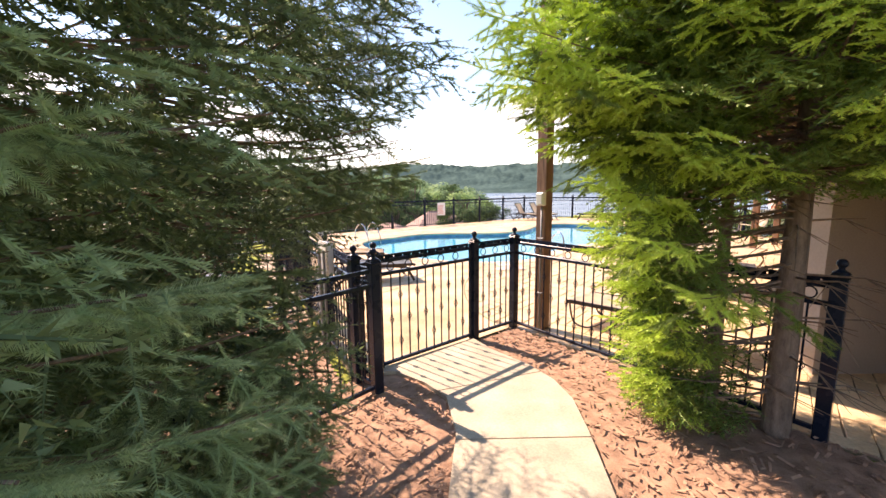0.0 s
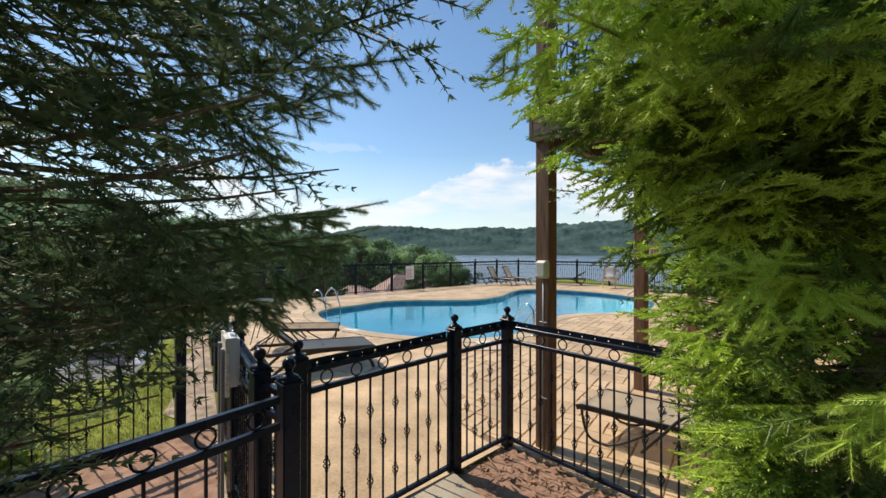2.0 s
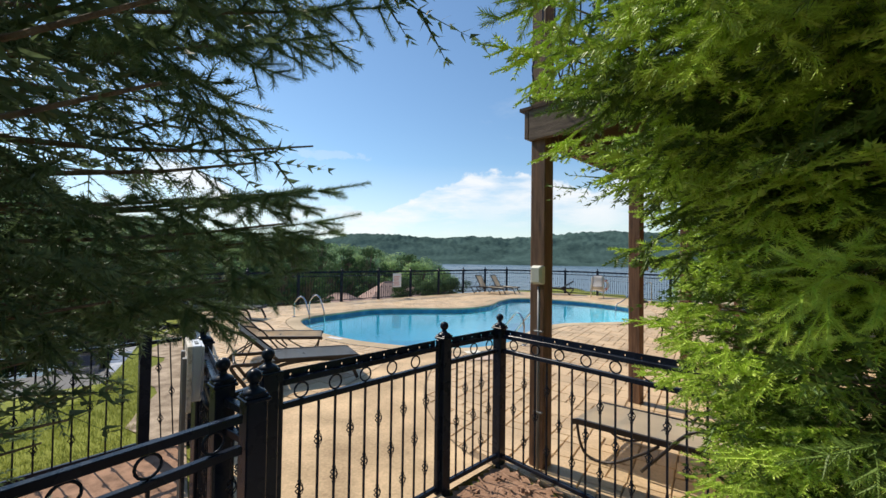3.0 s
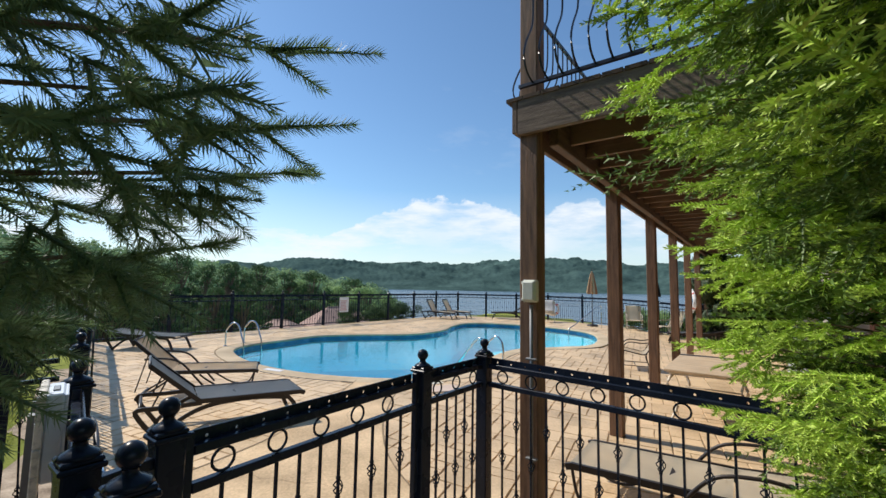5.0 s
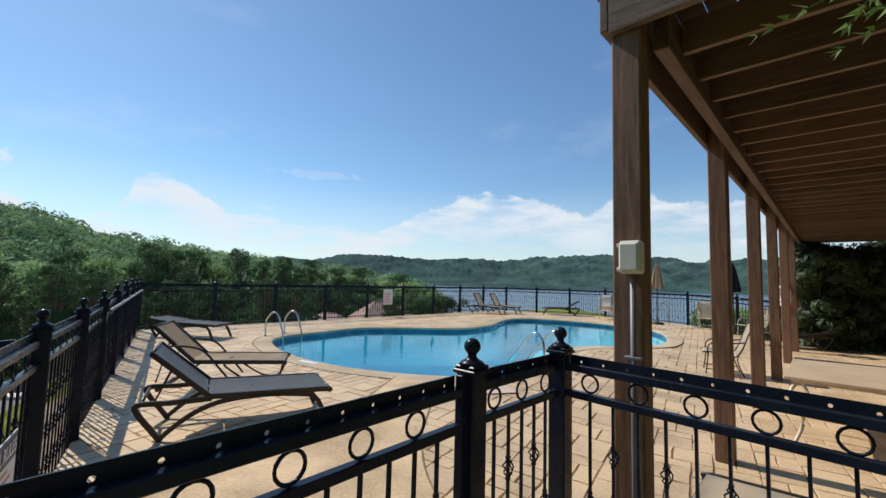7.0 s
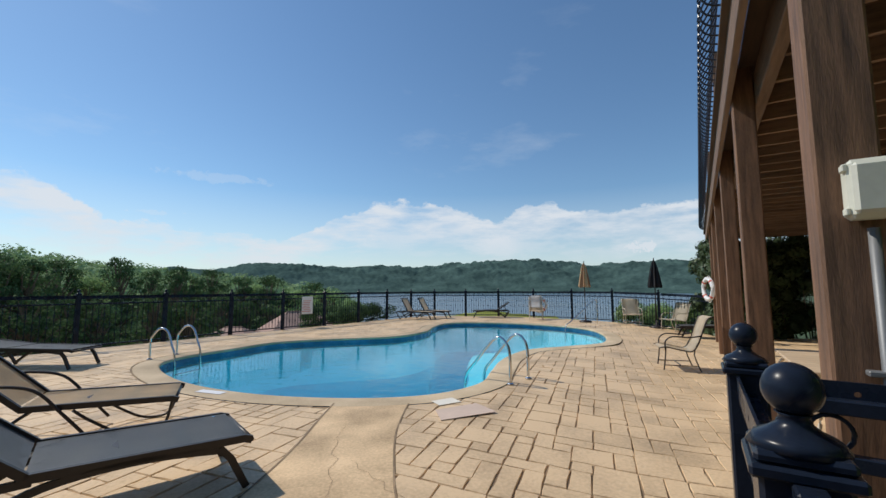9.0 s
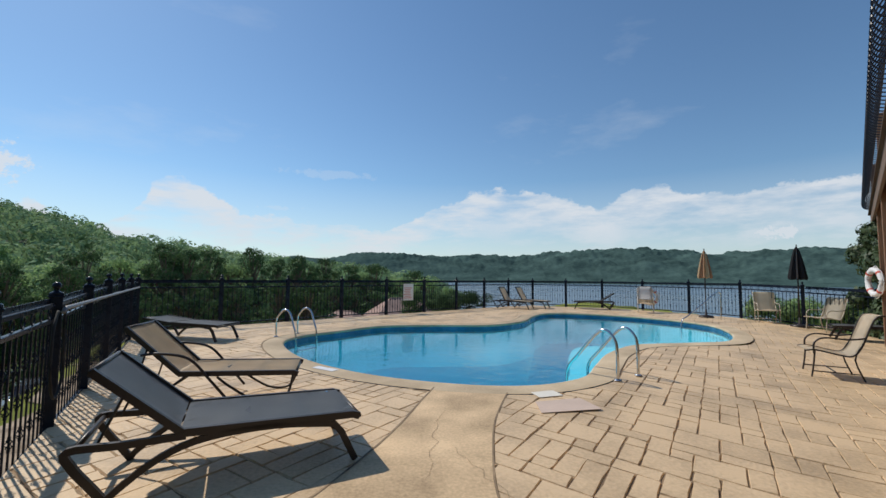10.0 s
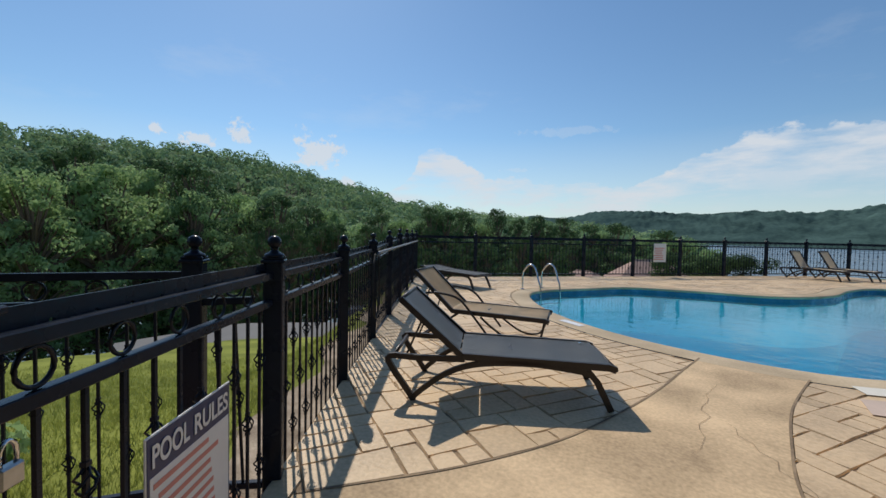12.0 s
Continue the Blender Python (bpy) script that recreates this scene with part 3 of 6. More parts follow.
PATH_EDGE = [Vector(p) for p in ((-0.72, 5.10), (0.45, 6.03), (0.62, 5.68), (0.97, 5.22), (1.13, 4.87), (1.19, 4.5), (1.155, 4.05), (1.065, 3.35), (0.95, 2.2), (0.8, 0.8), (0.7, -2.2), (-0.55, -2.2), (-0.3, 0.8), (-0.02, 2.2), (0.06, 3.38), (0.14, 4.04), (0.08, 4.58), (-0.12, 4.86), (-0.42, 5.12))]
build_bed()


def build_path():
    path = base_of("footpath", Matrix(), "pale concrete footpath in slabs leading to the gate", "path", kind="structure")
    cuts = [(-9, 0.6), (0.6, 2.4), (2.4, 3.94), (3.94, 4.9), (4.9, 7)]
    for a, b in cuts:
        bm = bmesh.new()
        bm.faces.new([bm.verts.new((p.x, p.y, -0.078)) for p in PATH_EDGE])
        for y, s in ((a + 0.007, 1), (b - 0.007, -1)):
            tilt = 0.35 if y > 4.5 else 0.0
            bmesh.ops.bisect_plane(bm, geom=bm.verts[:] + bm.edges[:] + bm.faces[:], plane_co=(0.6, y, 0), plane_no=(-tilt * s, s, 0), clear_inner=True)
        if not bm.faces:
            continue
        ext = bmesh.ops.extrude_face_region(bm, geom=bm.faces[:])
        for v in ext["geom"]:
            if isinstance(v, bmesh.types.BMVert):
                v.co.z -= 0.09
        bmesh.ops.recalc_face_normals(bm, faces=bm.faces[:])
        part("slab", bm, PATHC, path)


build_path()

# ---------------------------------------------------------------- iron fence
POST_H = 1.27


def make_post_mesh():
    bm = box((0, 0, POST_H / 2 - 0.05), (0.092, 0.092, POST_H + 0.06), bevel=0.006)
    return mesh_from(bm, "post")


def make_cap_mesh():
    bm = bmesh.new()
    add_box(bm, (0, 0, POST_H - 0.033), (0.112, 0.112, 0.017), bevel=0.004)
    add_box(bm, (0, 0, POST_H - 0.017), (0.100, 0.100, 0.016), bevel=0.005)
    add_lathe(bm, [(0.055, POST_H - 0.01), (0.046, POST_H + 0.002), (0.030, POST_H + 0.010), (0.020, POST_H + 0.018), (0.017, POST_H + 0.028), (0.021, POST_H + 0.032)], 16)
    return mesh_from(bm, "cap")


def make_ball_mesh():
    prof = [(0.002, 0)] + [(0.034 * math.sin(math.pi * i / 14), 0.034 - 0.034 * math.cos(math.pi * i / 14)) for i in range(1, 14)] + [(0.002, 0.068)]
    bm = lathe([(r, z + POST_H + 0.028) for r, z in prof], 20)
    me = mesh_from(bm, "ball")
    me.polygons.foreach_set("use_smooth", [True] * len(me.polygons))
    return me


POST_ME, CAP_ME, BALL_ME = make_post_mesh(), make_cap_mesh(), make_ball_mesh()
for me in (POST_ME, CAP_ME, BALL_ME):
    me.materials.append(IRON)
PICKET_LOW, PICKET_TOP = 0.07, 1.02


def make_picket(knots):
    bm = bmesh.new()
    add_box(bm, (0, 0, (PICKET_LOW + PICKET_TOP) / 2), (0.012, 0.012, PICKET_TOP - PICKET_LOW))
    for z in knots:
        for k in range(4):
            pts = []
            for i in range(6):
                t = i / 5
                a = math.pi / 2 * k + t * math.pi * 1.1
                r = 0.006 + 0.019 * math.sin(math.pi * t)
                pts.append((r * math.cos(a), r * math.sin(a), z - 0.037 + 0.074 * t))
            add_tube(bm, pts, 0.0036, 4)
        for s in (-0.045, 0.045):
            add_box(bm, (0, 0, z + s), (0.017, 0.017, 0.012))
    me = mesh_from(bm, "picket")
    me.materials.append(IRON)
    return me


PICKETS = [make_picket((0.78, 0.28)), make_picket((0.53,))]
ring_bm = tube(arc((0, 0, 0), 0.043, 0, 337.5, 15, (1, 0, 0), (0, 0, 1)), 0.006, 6, closed=True)
RING_ME = mesh_from(ring_bm, "ring")
RING_ME.materials.append(IRON)
RING_ME.polygons.foreach_set("use_smooth", [True] * len(RING_ME.polygons))


def foot(p):
    """Height of the fence's foot: the near left stretch stands a little lower than the terrace."""
    if p.x < -1.2 and p.y < 13.5:
        return -0.125 * (1 - smooth01((p.y - 8.6) / 4.9))
    return gz(p.x, p.y)


def fence_post(p, z=None, label="black iron fence post with a ball finial", wide=1.0):
    e = base_of("fence_post", pose(p.x, p.y, foot(p) if z is None else z, 0, 0, heading(*ALONG)) @ Matrix.Diagonal((wide, wide, 1, 1)), label, "fence post", "fence posts round the pool")
    part("post", POST_ME, IRON, e)
    c = part("cap", CAP_ME, IRON, e)
    part("ball", BALL_ME, IRON, c)
    return e


def holed_plate(length, half=0.03, r=0.0075, apart=0.117):
    """Upright strip with a row of bolt holes through it."""
    bm = bmesh.new()
    n = max(2, round(length / apart))
    step = length / n
    z0, z1, t, seg = -half, half, 0.003, 8
    for side in (-t, t):
        for i in range(n):
            x0, x1, xc = i * step, (i + 1) * step, (i + 0.5) * step
            hole = [bm.verts.new((xc + r * math.cos(2 * math.pi * (k + 0.5) / seg), side, r * math.sin(2 * math.pi * (k + 0.5) / seg))) for k in range(seg)]
            rim = [bm.verts.new(c) for c in ((x1, side, 0.0), (x1, side, z1), (xc, side, z1), (x0, side, z1), (x0, side, 0.0), (x0, side, z0), (xc, side, z0), (x1, side, z0))]
            for k in range(seg):
                bm.faces.new((rim[k], rim[(k + 1) % seg], hole[k], hole[k - 1]))
    for z in (z0, z1):
        bm.faces.new([bm.verts.new(c) for c in ((0, -t, z), (length, -t, z), (length, t, z), (0, t, z))])
    return bm


def fence_panel(p, q, za=None, zb=None, name="iron_fence", label="black iron fence panel with rings and basket-twist pickets", side=1, stiles=False, gap=0.05, holes=True, big=False, tall=False):
    za = foot(p) if za is None else za
    zb = foot(q) if zb is None else zb
    d = q - p
    L = d.length
    u = d / L
    a = p + u * gap
    run = L - 2 * gap
    slope = math.degrees(math.atan2(zb - za, L))
    e = base_of(name, pose(a.x, a.y, za, 0, 0, heading(d.x, d.y)), label, "gate" if stiles else "fence panel", "fence panels round the pool")
    lean = pose(0, 0, 0, 0, -slope, 0)

    def rail(nm, z, h, w, y=0.0, x0=0.0, x1=None):
        x1 = run if x1 is None else x1
        part(nm, box(((x0 + x1) / 2, y, z), (x1 - x0, w, h), bevel=0.003), IRON, e, at=lean)

    x0, x1 = (0.035, run - 0.035) if stiles else (0.0, run)
    if stiles:
        for x in (0.017, run - 0.017):
            part("stile", box((x, 0, 0.63), (0.034, 0.034, 1.2), bevel=0.003), IRON, e, at=lean)
    rail("top_rail", 1.165, 0.036, 0.036, 0, x0, x1)
    if holes:
        part("bolt_strip", holed_plate(x1 - x0, *((0.046, 0.0165, 0.152) if big else (0.046 if tall else 0.03, 0.0075))), IRON, e, at=lean @ pose(x0, side * 0.022, 1.182 if big or tall else 1.195))
    rail("middle_rail", 1.032, 0.036, 0.034, 0, x0, x1)
    rail("bottom_rail", 0.075, 0.034, 0.034, 0, x0, x1)
    n = max(3, round((x1 - x0) / 0.115))
    step = (x1 - x0) / n
    for i in range(1, n):
        x = x0 + i * step
        part("picket", PICKETS[i % 2], IRON, e, at=lean @ pose(x, 0, 0))
        if i % 2 == 1:
            part("ring", RING_ME, IRON, e, at=lean @ pose(x, 0, 1.0985))
    return e


for p in [B1, B2, PA, PB, PC] + FENCE_LEFT + FENCE_FAR[1:] + FENCE_TURN:
    fence_post(p, wide=1.13 if p == PD else 1.0)
for a, b in list(zip(FENCE_LEFT, FENCE_LEFT[1:])) + list(zip(FENCE_FAR, FENCE_FAR[1:])) + list(zip([FENCE_FAR[-1]] + FENCE_TURN, FENCE_TURN)):
    fence_panel(a, b, tall=a == PD)
gate = fence_panel(PA, B1, name="pool_gate", label="closed black iron gate across the concrete path", side=1, stiles=True)
fence_panel(B1, B2)
fence_panel(PA, PC, holes=False)
fence_panel(PB, PC, holes=False)
side_gate = fence_panel(PC, PD, name="side_gate", label="closed black iron gate held by a cable lock", side=-1, stiles=True, big=True)
right_end = B2 + RIGHT_FENCE * 2.45
fence_panel(B2, right_end, side=1)
fence_post(right_end, -0.12)
right_last = B2 + RIGHT_FENCE * 3.2
fence_panel(right_end, right_last, za=-0.12, zb=-0.12)
fence_post(right_last, -0.12)
# fence outside, dividing path and lawn
back = Vector((-0.707, -0.707))
outs = [OUTER + back * (1.98 * i) for i in range(4)]
for p in outs:
    fence_post(p, land(p.x, p.y) + 0.02)
for a, b in zip(outs, outs[1:]):
    fence_panel(a, b, za=land(a.x, a.y) + 0.02, zb=land(b.x, b.y) + 0.02, holes=False)
fence_panel(FENCE_LEFT[1], OUTER, za=-0.12, zb=-0.14, holes=False)
low = Vector((-0.67, -0.742))
lows = [PB + low * (1.6 * i) for i in range(3)]
for p in lows[1:]:
    fence_post(p, -0.13)
for a, b in zip(lows, lows[1:]):
    fence_panel(a, b, za=-0.12, zb=-0.13, holes=False)

# ---------------------------------------------------------------- house with the raised wooden deck
BEAM_LOW, DECK_TOP, DEPTH = 2.81, 3.17, 3.7
turn = heading(*ALONG)
TO_DECK = pose(POST0.x, POST0.y, 0, 0, 0, turn)                  # x along the posts, y towards the pool, -y to the house


def build_deck():
    deck = base_of("wooden_deck", TO_DECK, "brown-stained timber deck on tall posts beside the pool", "deck")
    for k in range(7):
        x = BAY * k
        p = POST0 + ALONG * x
        z0 = gz(p.x, p.y)
        top = DECK_TOP + (1.35 if k in (0, 2, 4, 6) else 0.02)
        part("post", box((x, 0, (z0 + top) / 2), (0.15, 0.15, top - z0), bevel=0.008), WOOD, deck)
    run = BAY * 6
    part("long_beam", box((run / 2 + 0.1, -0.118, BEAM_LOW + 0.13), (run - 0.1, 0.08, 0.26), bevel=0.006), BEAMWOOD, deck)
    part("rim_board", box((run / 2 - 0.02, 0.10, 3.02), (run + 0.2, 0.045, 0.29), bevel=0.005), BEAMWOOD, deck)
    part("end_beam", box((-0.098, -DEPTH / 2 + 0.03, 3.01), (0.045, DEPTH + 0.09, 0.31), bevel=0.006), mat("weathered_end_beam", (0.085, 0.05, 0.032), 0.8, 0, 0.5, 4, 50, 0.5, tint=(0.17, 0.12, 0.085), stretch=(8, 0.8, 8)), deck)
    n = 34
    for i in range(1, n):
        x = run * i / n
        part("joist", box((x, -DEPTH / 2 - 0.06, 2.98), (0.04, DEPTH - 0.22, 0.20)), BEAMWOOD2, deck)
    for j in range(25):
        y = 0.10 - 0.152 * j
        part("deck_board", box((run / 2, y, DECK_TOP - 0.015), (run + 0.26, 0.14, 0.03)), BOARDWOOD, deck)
    return deck


# Board colour is darkened for the shade that the joists throw between them.
BOARDWOOD = mat("weathered_shaded_boards", (0.035, 0.02, 0.012), 0.85, 0, 0.4, 5, 50, 0.3, tint=(0.06, 0.036, 0.022), each=0.3, stretch=(0.8, 8, 8))
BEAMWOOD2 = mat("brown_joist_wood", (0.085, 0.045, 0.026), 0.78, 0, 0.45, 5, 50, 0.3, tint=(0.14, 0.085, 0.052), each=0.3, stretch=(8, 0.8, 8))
deck = build_deck()


def belly_rail(name, m, length, count, label):
    """Black rail with bellied balusters that bulge outwards (y+)."""
    e = base_of(name, m, label, "railing", "deck railings")
    for nm, z in (("bottom_bar", 0.08), ("top_bar", 0.98)):
        part(nm, box((length / 2, 0, z), (length, 0.03, 0.025)), BLUEIRON, e)
    bm = tube(soft_line([(0, 0, 0.98), (0, 0.0, 0.72), (0, 0.02, 0.55), (0, 0.12, 0.38), (0, 0.165, 0.25), (0, 0.12, 0.13), (0, 0.0, 0.08)], 3), 0.008, 5)
    me = mesh_from(bm, "baluster")
    me.materials.append(BLUEIRON)
    for i in range(1, count):
        part("baluster", me, BLUEIRON, e, at=pose(length * i / count, 0, 0))
    return e


BLUEIRON = mat("black_rail_paint", (0.012, 0.014, 0.024), 0.35, 0, 0.3, 5, 60, 0.05)
belly_rail("deck_railing", TO_DECK @ pose(0.08, 0.12, DECK_TOP), BAY * 6 - 0.16, 108, "black iron deck railing with bellied balusters over the pool")
belly_rail("deck_railing", TO_DECK @ pose(-0.115, -DEPTH, DECK_TOP, 0, 0, 90), DEPTH + 0.06, 31, "black iron deck railing with bellied balusters at the deck's end")


def build_house():
    x0, x1, h = -0.5, 15.2, 6.2
    house = base_of("house", TO_DECK, "stucco house with brick piers behind the wooden deck", "house")
    y = -DEPTH - 0.14
    doors = [(3.2, 5.0), (8.6, 10.4)]
    spans, cur = [], x0
    for a, b in doors:
        spans.append((cur, a))
        cur = b
    spans.append((cur, x1))
    for a, b in spans:
        part("wall", box(((a + b) / 2, y, h / 2 - 0.3), (b - a, 0.24, h + 0.2)), STUCCO, house)
    for a, b in doors:
        part("wall", box(((a + b) / 2, y, 2.1 + (h - 2.3) / 2), (b - a, 0.24, h - 2.3)), STUCCO, house)
        d = part("door", box(((a + b) / 2, y - 0.04, 0.98), (b - a, 0.05, 2.24)), DARKDOOR, house, "dark glazed double door")
        for s in (0.26, 0.74):
            part("pane", box((a + (b - a) * s, y - 0.008, 1.05), ((b - a) * 0.38, 0.01, 1.75)), GLASSD, d)
    part("side_wall", box((x0 + 0.12, y - 3.1, h / 2 - 0.3), (0.24, 6.0, h + 0.2)), STUCCO, house)
    part("end_wall", box((x1 + 1.0, y - 2.5, h / 2 - 0.3), (2.2, 6.0, h + 0.2)), STUCCO, house)
    part("roof", box(((x0 + x1) / 2, y - 2.6, h + 0.15), (x1 - x0 + 1.2, 7.2, 0.25)), ROOF, house)
    for k in (2, 4, 6):
        part("brick_pier", box((BAY * k + 1.1, y + 0.21, 1.28), (0.42, 0.16, 2.8), bevel=0.01), BRICK, house, "red-brown brick pier")
    return house


house = build_house()
wall_south = part("wall_south", box((5.2, 5.08, 1.2), (2.9, 0.24, 2.9)), STUCCO, None)
tagged(wall_south, "plain tan stucco wall under the deck", "wall", kind="structure")

# ---------------------------------------------------------------- conifers beside the path


def brush(out, a, b, rows, step, long, fat, core, rng):
    """One shoot from a to b: even rows of needles leaning forward round a thin stem."""
    a, b = np.array(a, dtype=float), np.array(b, dtype=float)
    l = np.linalg.norm(b - a)
    d = (b - a) / l
    side = np.cross(d, (0, 0, 1.0))
    side /= np.linalg.norm(side)
    up = np.cross(side, d)
    n = max(4, int(l / step))
    for g in rows:
        g0 = radians(g)
        shift = rng.uniform(0, 1)
        for i in range(n):
            t = (i + shift) / n
            gg = g0 + rng.uniform(-0.22, 0.22)
            rad = math.cos(gg) * side + math.sin(gg) * up
            lean = 0.62 + 0.75 * max(0.0, t - 0.8) / 0.2 + rng.uniform(-0.1, 0.1)
            way = d * lean + rad * 0.85
            way /= np.linalg.norm(way)
            nl = long * rng.uniform(0.88, 1.08) * (1 - 0.3 * max(0.0, t - 0.85) / 0.15) * (0.75 + 0.25 * min(1, t / 0.12))
            w = np.cross(way, d) + rng.normal(size=3) * 0.25
            w = w / np.linalg.norm(w) * fat
            base = a + d * (l * t) + rad * core * 0.6
            out.append((base - w, base + w, base + way * nl))
    ring = [(math.cos(g) * side + math.sin(g) * up) * core for g in (0.5, 2.6, 4.7)]
    for i in range(3):
        u, v = ring[i], ring[(i + 1) % 3]
        out.append((a + u * 1.3, a + v * 1.3, b + d * 0.008))


def spray_template(seed, rows, step, fat, long, core, length=0.42, pairs=4, shoot=0.19, sag=0.35):
    """Triangles of one spruce spray that grows along +x: a stem with herringbone side shoots, each a brush of needles."""
    rng = np.random.default_rng(seed)
    out = []
    brush(out, (0, 0, 0), (length, 0, 0.0), rows, step, long, fat, core, rng)
    for i in range(pairs):
        for s in (-1, 1):
            x = length * (0.06 + 0.74 * (i + 0.5 * (s > 0) + rng.uniform(-0.12, 0.12)) / pairs)
            l = shoot * (1 - 0.45 * i / pairs) * rng.uniform(0.82, 1.15)
            a = radians(rng.uniform(38, 54)) * s
            brush(out, (x, 0, 0), (x + l * math.cos(a), l * math.sin(a), rng.uniform(-1.0, 0.25) * sag * l), rows, step, long, fat, core, rng)
    return np.array(out, dtype=np.float32)                     # n, 3, 3


def heading_of(yaw, pitch):
    return np.array((math.cos(yaw) * math.cos(pitch), math.sin(yaw) * math.cos(pitch), math.sin(pitch)))


def grow(out, p, yaw, pitch, years, inter, look_of, rng, sag, rise):
    """A twig year by year: a needled length, then a pair of side twigs at its end, younger and shorter."""
    for i in range(years):
        d = heading_of(yaw, pitch)
        l = inter * rng.uniform(0.85, 1.12)
        q = p + d * l
        brush(out, p, q, *look_of, rng)
        left = years - 1 - i
        for s in (-1, 1):
            if left:
                grow(out, q - d * 0.012, yaw + s * radians(rng.uniform(38, 54)), pitch + rng.uniform(-1.0, 0.2) * sag, min(left, 3), inter * rng.uniform(0.72, 0.9), look_of, rng, sag, rise)
            if (left or years > 1) and rng.uniform() < 0.4:
                grow(out, p + d * l * rng.uniform(0.35, 0.7), yaw + s * radians(rng.uniform(42, 58)), pitch + rng.uniform(-1.0, 0.2) * sag, 1, inter * rng.uniform(0.4, 0.62), look_of, rng, sag, rise)
        p = q
        yaw += rng.uniform(-0.09, 0.09)
        pitch += rise + rng.uniform(-0.03, 0.05)
    return p


def bough_template(seed, years, inter, look_of, sag, rise=0.0):
    """Triangles of one compound twig from the origin towards +x, and its tip."""
    rng = np.random.default_rng(seed)
    out = []
    tip = grow(out, np.zeros(3), 0.0, 0.0, years, inter, look_of, rng, sag, rise)
    a = math.atan2(tip[1], tip[0])
    m = np.array(Euler((0, math.atan2(tip[2], math.hypot(tip[0], tip[1])), 0)).to_matrix()) @ np.array(Euler((0, 0, -a)).to_matrix())
    return np.array(out, dtype=np.float32) @ m.T.astype(np.float32), float(np.linalg.norm(tip))


ROUND, FLAT = (-25, 25, 90, 155, 205, 270), (-10, 45, 135, 190)
BOUGH = [bough_template(71 + i, 4, 0.135, (ROUND, 0.0054, 0.0205, 0.00125, 0.0030), 0.62, 0.05) for i in range(5)]
TWIG = [bough_template(11 + i, 3, 0.095, (ROUND, 0.0085, 0.0205, 0.00165, 0.0028), 0.5)[0] for i in range(4)]
MIDDLE = [bough_template(21 + i, 3, 0.11, (FLAT, 0.0175, 0.0215, 0.0024, 0.0026), 0.6)[0] for i in range(4)]
FAN = [bough_template(51 + i, 3, 0.100, (FLAT, 0.0132, 0.0175, 0.0038, 0.0036), 0.5)[0] for i in range(4)]
FINGER = [bough_template(41 + i, 2, 0.150, (FLAT, 0.0120, 0.0255, 0.0032, 0.0040), 0.5)[0] for i in range(4)]
COARSE = [spray_template(31 + i, FLAT, 0.042, 0.0050, 0.025, 0.0030, 0.42, 3, 0.16) for i in range(4)]


def tris_object(name, tris, material, parent):
    v = tris.reshape(-1, 3)
    n = len(v) // 3
    me = bpy.data.meshes.new(name)
    me.vertices.add(len(v))
    me.vertices.foreach_set("co", v.ravel())
    me.loops.add(len(v))
    me.loops.foreach_set("vertex_index", np.arange(len(v), dtype=np.int32))
    me.polygons.add(n)
    me.polygons.foreach_set("loop_start", np.arange(0, len(v), 3, dtype=np.int32))
    me.update(calc_edges=True)
    me.materials.append(material)
    ob = new(name, me)
    ob.parent = parent
    return ob


